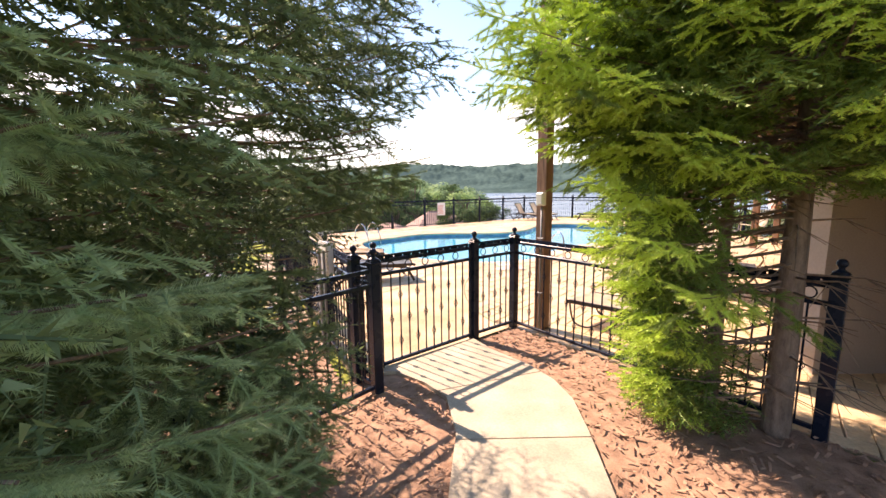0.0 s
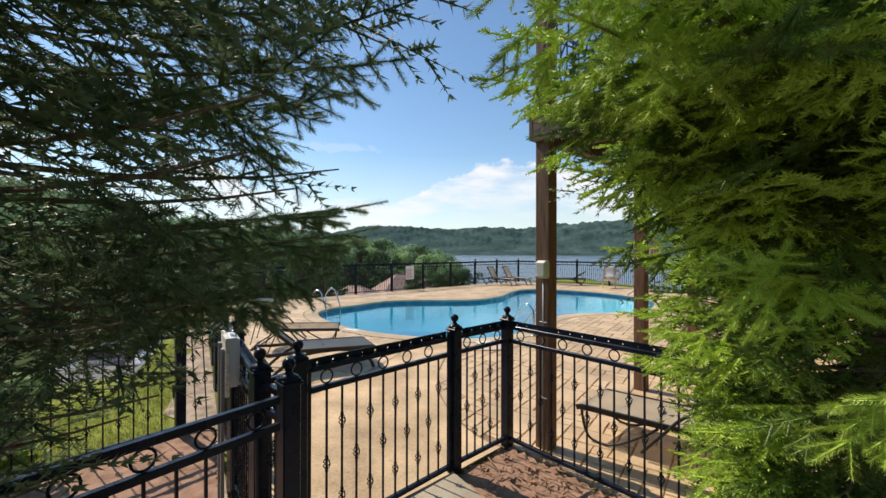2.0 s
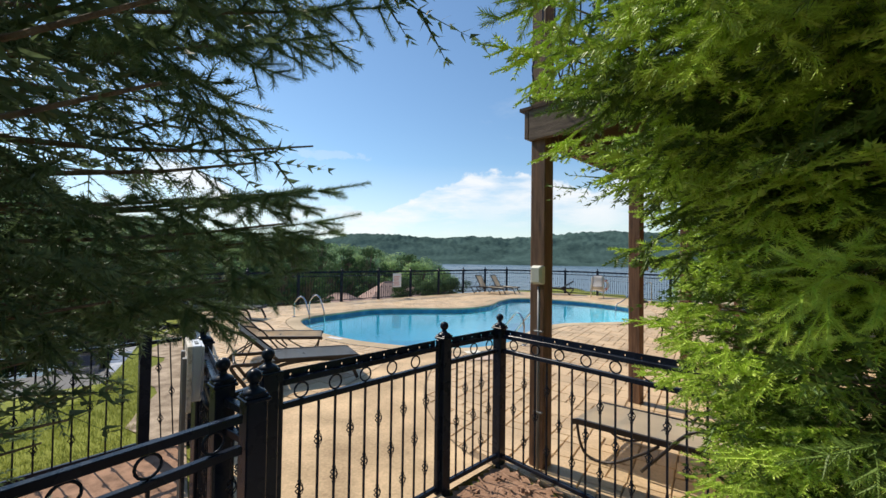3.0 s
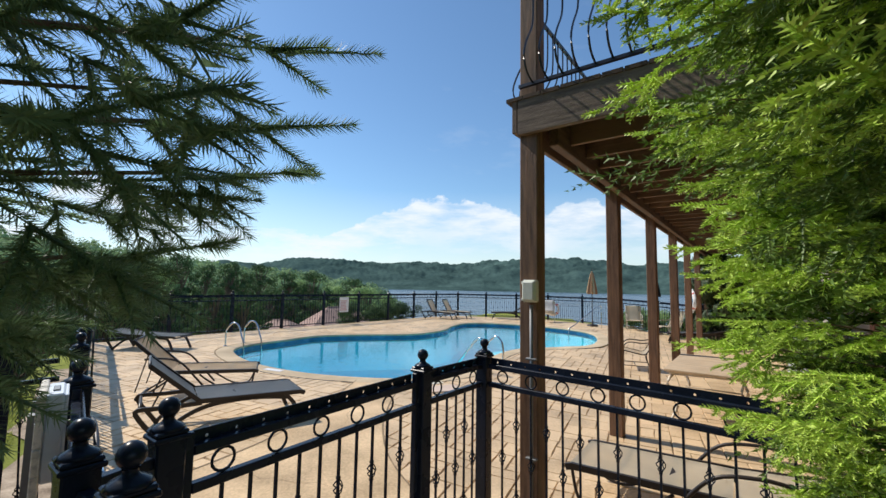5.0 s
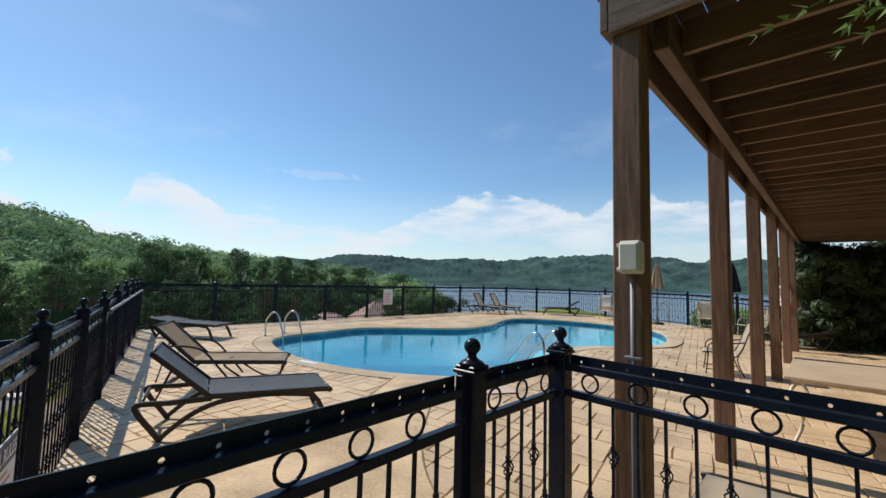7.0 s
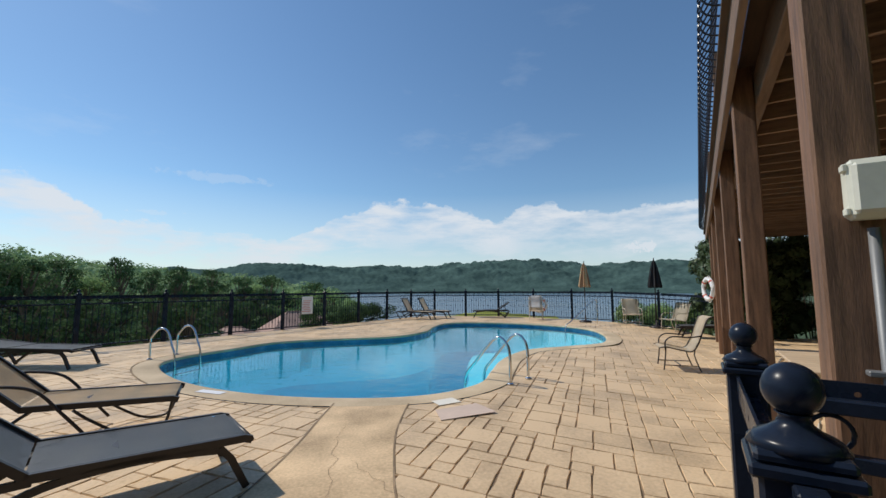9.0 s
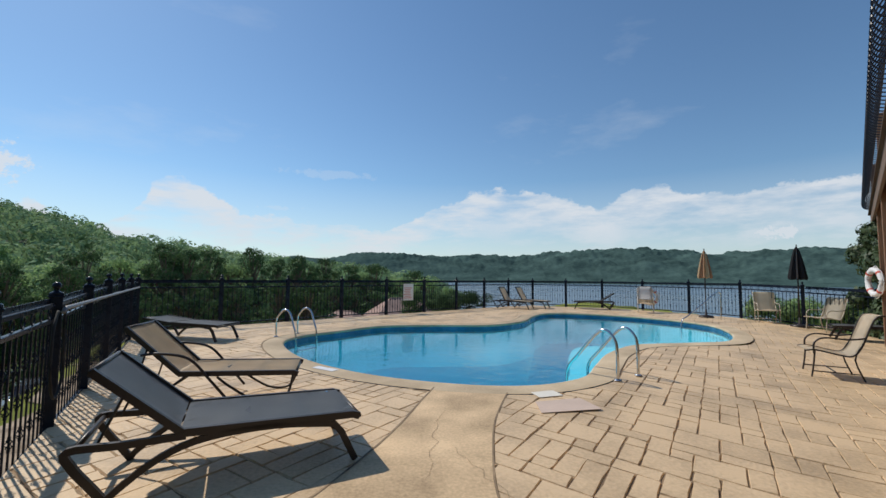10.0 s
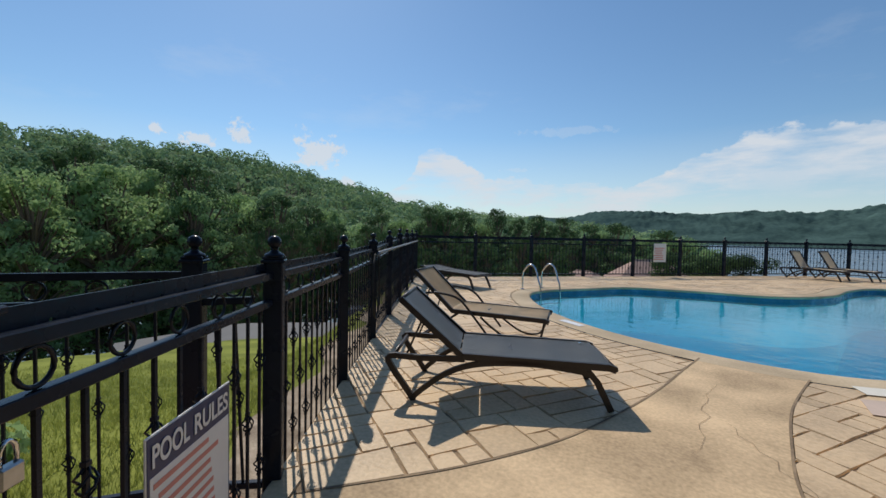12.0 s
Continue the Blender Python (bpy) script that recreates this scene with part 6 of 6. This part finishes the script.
def white_cabinet():
    c = Vector((-1.2377, 5.626))
    e = base_of("control_cabinet", pose(c.x, c.y, -0.10, 0, 0, heading(*(PD - PC))), "white metal control cabinet on weathered boards behind the side gate", "cabinet")
    for k in range(4):
        part("board", box((-0.0035, -0.002, 0.947 + 0.1005 * k), (0.353 + 0.006 * (k % 2), 0.026, 0.097), bevel=0.004), PALEWOOD, e, "weathered pale wooden board")
    part("body", box((-0.015, -0.043, 1.12), (0.25, 0.054, 0.34), bevel=0.006), WHITEBOX, e)
    part("door", box((-0.015, -0.076, 1.12), (0.238, 0.012, 0.325), bevel=0.003), WHITEBOX, e)
    part("hasp", box((-0.03, -0.043, 1.293), (0.09, 0.022, 0.006), bevel=0.002), GREY, e)
    part("latch", box((-0.11, -0.086, 1.12), (0.018, 0.012, 0.05), bevel=0.003), BRONZE, e)
    part("leg", box((-0.12, 0.022, 0.56), (0.05, 0.022, 1.32)), GREY, e)
    part("leg", box((0.12, 0.022, 0.56), (0.05, 0.022, 1.32)), GREY, e)


white_cabinet()


def garden_hose():
    a, b = FENCE_LEFT[3], FENCE_LEFT[4]
    d = (b - a).normalized()
    n = Vector((d.y, -d.x))
    e = base_of("garden_hose", pose(a.x, a.y, 0, 0, 0, heading(d.x, d.y)), "dark hose hanging in a loop on the iron fence", "hose")
    pts = soft_line([(-0.25, -0.07, 1.02), (-0.42, -0.08, 0.85), (-0.46, -0.09, 0.5), (-0.3, -0.09, 0.3), (-0.08, -0.09, 0.45), (-0.06, -0.08, 0.9), (0.0, -0.07, 1.02)], 6)
    part("loop", tube(pts, 0.011, 6), RUBBER, e, smooth=True)
    r = base_of("pipe_rail", pose(a.x, a.y, 0, 0, 0, heading(d.x, d.y)), "pale metal pipe fixed along the fence top", "pipe")
    part("pipe", tube([(-0.1, -0.075, 1.0), (0.0, -0.075, 1.03), (6.6, -0.075, 1.06)], 0.019, 8), GREY, r, smooth=True)


garden_hose()

# ---------------------------------------------------------------- beyond the terrace


def parked_car(m, paint, label):
    e = base_of("parked_car", m, label, "car", "parked cars")
    prof = [(-2.2, 0.35), (-2.25, 0.75), (-1.9, 0.95), (-1.2, 1.02), (-0.6, 1.45), (0.8, 1.48), (1.5, 1.05), (2.15, 0.95), (2.25, 0.6), (2.2, 0.35)]
    bm = bmesh.new()
    a = [bm.verts.new((x, -0.85 + (0.12 if z > 1.1 else 0), z)) for x, z in prof]
    b = [bm.verts.new((x, 0.85 - (0.12 if z > 1.1 else 0), z)) for x, z in prof]
    bm.faces.new(a[::-1])
    bm.faces.new(b)
    for i in range(len(prof)):
        j = (i + 1) % len(prof)
        bm.faces.new((a[i], a[j], b[j], b[i]))
    bmesh.ops.recalc_face_normals(bm, faces=bm.faces[:])
    body = part("body", bm, paint, e)
    for s in (-1, 1):
        part("side_window", box((0.15, s * 0.79, 1.24), (1.9, 0.1, 0.33), bevel=0.03), GLASSD, body)
        for x in (-1.35, 1.4):
            w = part("wheel", lathe([(0.2, -0.1), (0.32, -0.1), (0.33, 0), (0.32, 0.1), (0.2, 0.1)], 18, pose(x, s * 0.8, 0.33, 90)), RUBBER, e)
            part("rim", lathe([(0.19, -0.11), (0.19, 0.11)], 14, pose(x, s * 0.8, 0.33, 90)), STEEL, w)


def at_land(x, y, rz, lift=0.02):
    return pose(x, y, land(x, y) + lift, 0, 0, rz)


def lower_road():
    """Level parking strip cut into the slope below the lawn."""
    bm = bmesh.new()
    pts = [Vector((-19, 14.5)), Vector((-16.6, 18.5)), Vector((-14.4, 22.6)), Vector((-12.4, 27)), Vector((-10.6, 32)), Vector((-9.5, 38))]
    rows = []
    line = soft_line([(p.x, p.y, 0) for p in pts], 6)
    for i, p in enumerate(line):
        t = (line[min(i + 1, len(line) - 1)] - line[max(i - 1, 0)]).normalized()
        nrm = Vector((-t.y, t.x, 0))
        z = land(p.x, p.y) + 0.2
        rows.append([bm.verts.new((p + nrm * w).to_tuple()[:2] + (zz,)) for w, zz in ((2.6, z), (-2.2, z), (-2.4, z - 2.5))])
    for a, b in zip(rows, rows[1:]):
        for j in range(2):
            bm.faces.new((a[j], b[j], b[j + 1], a[j + 1]))
    bmesh.ops.recalc_face_normals(bm, faces=bm.faces[:])
    tagged(part("road", bm, ASPHALT), "grey asphalt parking road below the lawn", "road", kind="structure")
    return line


lower_road()
for x, y, paint, lab in ((-16.2, 27.0, CARDARK, "dark parked car beside the road below the lawn"), (-14.6, 28.4, CARLIGHT, "silver parked car beside the road below the lawn"), (-13.1, 29.9, CARLIGHT, "silver parked car beside the road below the lawn")):
    parked_car(at_land(x, y, 118, 0.1), paint, lab)


def waste_container(x, y):
    e = base_of("waste_container", pose(x, y, land(x, y) + 0.05, 0, 0, 28), "green metal waste container beside the road below the lawn", "waste container")
    bm = bmesh.new()
    lo, hi = [(-0.95, -0.7), (0.95, -0.7), (0.95, 0.6), (-0.95, 0.6)], [(-0.95, -0.85), (0.95, -0.85), (0.95, 0.75), (-0.95, 0.75)]
    a, b = [bm.verts.new((u, v, 0.12)) for u, v in lo], [bm.verts.new((u, v, 1.35 + 0.15 * (v > 0))) for u, v in hi]
    for k in range(4):
        bm.faces.new((a[k], a[(k + 1) % 4], b[(k + 1) % 4], b[k]))
    bm.faces.new(a[::-1])
    part("body", bm, BINGREEN, e)
    for s in (-0.48, 0.48):
        part("lid", box((s, -0.05, 1.46), (0.93, 1.66, 0.05), pose(0, 0, 0, 5), bevel=0.01), RUBBER, e, "black plastic lid")
        part("lifting_pocket", box((2.1 * s, -0.05, 0.85), (0.1, 0.7, 0.16)), BINGREEN, e)
    for u in (-0.75, 0.75):
        for v in (-0.5, 0.45):
            part("foot", box((u, v, 0.03), (0.1, 0.1, 0.2)), RUBBER, e)


BINGREEN = mat("green_container_paint", (0.03, 0.20, 0.11), 0.5, 0, 0.3, 2, 20, 0.1)
waste_container(-14.0, 33.2)


def lakeside_hut(x, y, eave, rz, w, d, rise, label):
    """Hut with a hipped shingle roof whose ridge stands off centre."""
    e = base_of("hut", pose(x, y, eave, 0, 0, rz), label, "hut", "huts below the terrace")
    part("wall", box((0, 0, -1.35), (w - 0.9, d - 0.9, 2.6)), STUCCO, e)
    bm = bmesh.new()
    v = [bm.verts.new(c) for c in ((-w / 2, -d / 2, 0), (w / 2, -d / 2, 0), (w / 2, d / 2, 0), (-w / 2, d / 2, 0), (-w / 2 + d * 0.42, 0, rise), (w / 2 - d * 0.42, 0, rise))]
    u = [bm.verts.new(p.co + Vector((0, 0, -0.16))) for p in v[:4]]
    for f in ((0, 1, 5, 4), (2, 3, 4, 5), (1, 2, 5), (3, 0, 4)):
        bm.faces.new([v[k] for k in f])
    for k in range(4):
        bm.faces.new((v[k], u[k], u[(k + 1) % 4], v[(k + 1) % 4]))
    bm.faces.new(u[::-1])
    bmesh.ops.recalc_face_normals(bm, faces=bm.faces[:])
    part("roof", bm, ROOF, e, "sunlit brown shingle roof")
    part("ridge_cap", tube([(-w / 2 + d * 0.42, 0, rise), (w / 2 - d * 0.42, 0, rise)], 0.07, 6), ROOF, e)


lakeside_hut(0.35, 47.6, -2.45, 18, 6.6, 5.0, 1.75, "small hut with a brown hipped shingle roof below the terrace")
lakeside_hut(-4.9, 45.0, -2.65, -30, 4.2, 3.0, 0.85, "low shed with a brown shingle roof below the terrace")
lakeside_hut(2.0, 41.2, -1.85, 8, 3.2, 2.6, 0.42, "low shed with a brown shingle roof below the terrace")

# ---------------------------------------------------------------- terrace surface: plain concrete, patches and stamped stones
JOINT_A = soft_line([(0.33, 10.93, 0), (0.16, 10.45, 0), (-0.06, 9.78, 0), (-0.32, 9.12, 0), (-0.68, 8.40, 0), (-1.11, 7.85, 0), (-1.52, 7.46, 0), (-1.75, 7.25, 0)], 5)
JOINT_B = soft_line([(1.16, 10.62, 0), (0.80, 9.72, 0), (0.60, 8.95, 0), (0.51, 8.45, 0), (0.50, 7.8, 0), (0.62, 7.2, 0), (0.80, 6.75, 0), (0.98, 6.52, 0)], 5)
PLAIN = [p.xy for p in JOINT_A] + [PD + Vector((0.03, 0)), PC + Vector((0.02, 0.02)), PA, B1] + [p.xy for p in reversed(JOINT_B)]
COPE = offset_loop(RIM, 0.385)


def clip(poly, point, normal):
    """The part of a convex outline on the side that the normal points to."""
    out = []
    for i in range(len(poly)):
        a, b = poly[i - 1], poly[i]
        da, db = (a - point).dot(normal), (b - point).dot(normal)
        if (da < 0) != (db < 0):
            out.append(a + (b - a) * (da / (da - db)))
        if db >= 0:
            out.append(b)
    return out


LOOPS = {}


def nearest_edge(p, loop):
    if id(loop) not in LOOPS:
        b = np.array([(q.x, q.y) for q in loop])
        a = np.roll(b, 1, axis=0)
        LOOPS[id(loop)] = (a, b - a, ((b - a) ** 2).sum(1) + 1e-12)
    a, d, dd = LOOPS[id(loop)]
    pp = np.array((p.x, p.y))
    t = np.clip(((pp - a) * d).sum(1) / dd, 0, 1)
    q = a + d * t[:, None]
    r = ((pp - q) ** 2).sum(1)
    i = int(r.argmin())
    return math.sqrt(r[i]), Vector(q[i]), Vector(d[i]).normalized()


def plain_strip():
    bm = bmesh.new()
    vs = [bm.verts.new((p.x, p.y, 0)) for p in PLAIN]
    es = [bm.edges.new((vs[i - 1], vs[i])) for i in range(len(vs))]
    bmesh.ops.triangle_fill(bm, edges=es, use_beauty=True)
    for k in range(0, 14):
        c = B1 + INTO * (0.2 * k)
        bmesh.ops.bisect_plane(bm, geom=bm.verts[:] + bm.edges[:] + bm.faces[:], plane_co=(c.x, c.y, 0), plane_no=(INTO.x, INTO.y, 0))
    for v in bm.verts:
        v.co.z = gz(v.co.x, v.co.y) - 0.001
    for f in bm.faces:
        if f.normal.z < 0:
            f.normal_flip()
    tagged(part("walkway", bm, CONCRETE), "smooth tan concrete walk from the gate to the pool", "walkway", kind="structure")


plain_strip()


def ribbon(line, w, z, name, label):
    bm = bmesh.new()
    rows = []
    for i, p in enumerate(line):
        t = (line[min(i + 1, len(line) - 1)] - line[max(i - 1, 0)]).normalized()
        s = Vector((-t.y, t.x, 0)) * w
        rows.append([bm.verts.new((q.x, q.y, gz(q.x, q.y) + z)) for q in (p - s, p + s)])
    for a, b in zip(rows, rows[1:]):
        bm.faces.new((a[0], a[1], b[1], b[0]))
    for f in bm.faces:
        if f.normal.z < 0:
            f.normal_flip()
    tagged(part(name, bm, JOINT), label, "joint", kind="structure")


for i, line in enumerate((JOINT_A, JOINT_B)):
    ribbon(line, 0.008, 0.003, "trim", "dark sawn joint in the concrete")


def flat_patch(name, pts, material, label, category, z=0.004):
    bm = bmesh.new()
    f = bm.faces.new([bm.verts.new((x, y, z)) for x, y in pts])
    if f.normal.z < 0:
        f.normal_flip()
    r = bmesh.ops.extrude_face_region(bm, geom=[f])
    for v in r["geom"]:
        if isinstance(v, bmesh.types.BMVert):
            v.co.z += 0.004
    bmesh.ops.recalc_face_normals(bm, faces=bm.faces[:])
    tagged(part(name, bm, material), label, category)


LID = mat("cream_plastic_lid", (0.80, 0.74, 0.62), 0.5, 0, 0.08, 3, 40, 0.05)
PINK = mat("pinkish_concrete_patch", (0.60, 0.46, 0.37), 0.85, 0, 0.1, 3, 50, 0.2)
flat_patch("skimmer_lid", [(1.43, 10.58), (1.72, 10.64), (1.76, 10.43), (1.46, 10.37)], LID, "square cream skimmer lid set in the deck", "lid", 0.006)
flat_patch("concrete_patch", [(1.36, 10.22), (1.90, 10.32), (1.97, 9.93), (1.30, 9.86)], PINK, "pinkish repaired patch in the stone deck", "patch", 0.004)
flat_patch("depth_marker", [(-1.28, 12.22), (-0.95, 11.95), (-1.03, 11.85), (-1.36, 12.12)], SIGNW, "white depth marker tile on the coping", "marker", 0.004)


def cover_stones():
    rng = np.random.default_rng(12)
    cell, n = 0.168, 146
    rot = Matrix.Rotation(radians(50), 2)
    origin = Vector((2.5, 14.5))
    used = np.zeros((n, n), bool)
    shapes = [(2, 1), (3, 1), (2, 2), (2, 1), (2, 1), (1, 2), (1, 2), (1, 1), (2, 1), (3, 2)]
    near, far_v, far_f = [], [], []
    for j in range(n):
        for i in range(n):
            if used[i, j]:
                continue
            w, h = shapes[int(rng.integers(len(shapes)))]
            w, h = min(w, n - i), min(h, n - j)
            while w > 1 and used[i:i + w, j:j + h].any():
                w -= 1
            while h > 1 and used[i:i + w, j:j + h].any():
                h -= 1
            if used[i:i + w, j:j + h].any():
                w = h = 1
            used[i:i + w, j:j + h] = True
            g = rng.uniform(0.002, 0.008, 4)
            x0, y0, x1, y1 = (i - n / 2) * cell + g[0], (j - n / 2) * cell + g[1], (i + w - n / 2) * cell - g[2], (j + h - n / 2) * cell - g[3]
            xm, ym = x0 + (x1 - x0) * rng.uniform(0.3, 0.7), y0 + (y1 - y0) * rng.uniform(0.3, 0.7)
            poly = [Vector((x + rng.uniform(-0.007, 0.007), y + rng.uniform(-0.007, 0.007))) for x, y in ((x0, y0), (xm, y0), (x1, y0), (x1, ym), (x1, y1), (xm, y1), (x0, y1), (x0, ym))]
            poly = [origin + rot @ p for p in poly]
            c = sum(poly, Vector((0, 0))) / len(poly)
            reach = max((p - c).length for p in poly)
            dead = False
            for loop, keep_in in ((COPE, False), (OUTLINE, True), (PLAIN, False)):
                r, q, t = nearest_edge(c, loop)
                ins = inside(c, loop)
                if r > reach:
                    dead |= ins != keep_in
                    continue
                nrm = Vector((-t.y, t.x))
                side = (c - q).dot(nrm)
                if (side < 0) != (ins != keep_in):
                    nrm = -nrm
                if ins != keep_in and side == 0:
                    dead = True
                poly = clip(poly, q + nrm * 0.01, nrm)
                if len(poly) < 3:
                    dead = True
                    break
            if dead or len(poly) < 3:
                continue
            lift = rng.uniform(-0.0015, 0.0015)
            m = sum(poly, Vector((0, 0))) / len(poly)
            inner = [p + (m - p).normalized() * 0.006 for p in poly]
            k = len(poly)
            tilt = rng.uniform(-0.006, 0.006, 2)
            verts = [(p.x, p.y, gz(p.x, p.y) - 0.012) for p in poly] + [(p.x, p.y, gz(p.x, p.y) + lift + (p - m).x * tilt[0] + (p - m).y * tilt[1]) for p in inner]
            area = sum(poly[a - 1].x * poly[a].y - poly[a].x * poly[a - 1].y for a in range(k))
            faces = [tuple(range(k, 2 * k))] + [((a - 1) % k, a, k + a, k + (a - 1) % k) for a in range(k)]
            if area < 0:
                faces = [f[::-1] for f in faces]
            if m.y < 11.2 and -2.6 < m.x < 3.4 and len(near) < 300:
                near.append((verts, faces))
            else:
                o = len(far_v)
                far_v += verts
                far_f += [tuple(x + o for x in f) for f in faces]
    for verts, faces in near:
        me = bpy.data.meshes.new("stone")
        me.from_pydata(verts, [], faces)
        part("stone", me, STONES, terrace)
    me = bpy.data.meshes.new("stone_paving")
    me.from_pydata(far_v, [], far_f)
    me.materials.append(STONES)
    ob = new("stone_paving", me)
    ob.parent = terrace
    tagged(ob, kind="stuff")


cover_stones()


def hairline_cracks():
    rng = np.random.default_rng(5)
    for a, b, n in ((Vector((0.35, 10.1)), Vector((0.05, 8.6)), 16), (Vector((0.30, 9.2)), Vector((0.62, 8.3)), 10), (Vector((-0.9, 7.6)), Vector((0.2, 7.2)), 12)):
        side = Vector((-(b - a).y, (b - a).x)).normalized()
        line = [a + (b - a) * (k / n) + side * float(rng.uniform(-0.035, 0.035)) for k in range(n + 1)]
        bm = bmesh.new()
        rows = []
        for k, p in enumerate(line):
            w = 0.0011 * math.sin(math.pi * (k + 0.6) / (n + 1.2)) + 0.0006
            rows.append([bm.verts.new((p.x + side.x * w * s, p.y + side.y * w * s, gz(p.x, p.y) + 0.0035)) for s in (-1, 1)])
        for u, v in zip(rows, rows[1:]):
            bm.faces.new((u[0], u[1], v[1], v[0]))
        part("crack", bm, JOINT, terrace)


hairline_cracks()
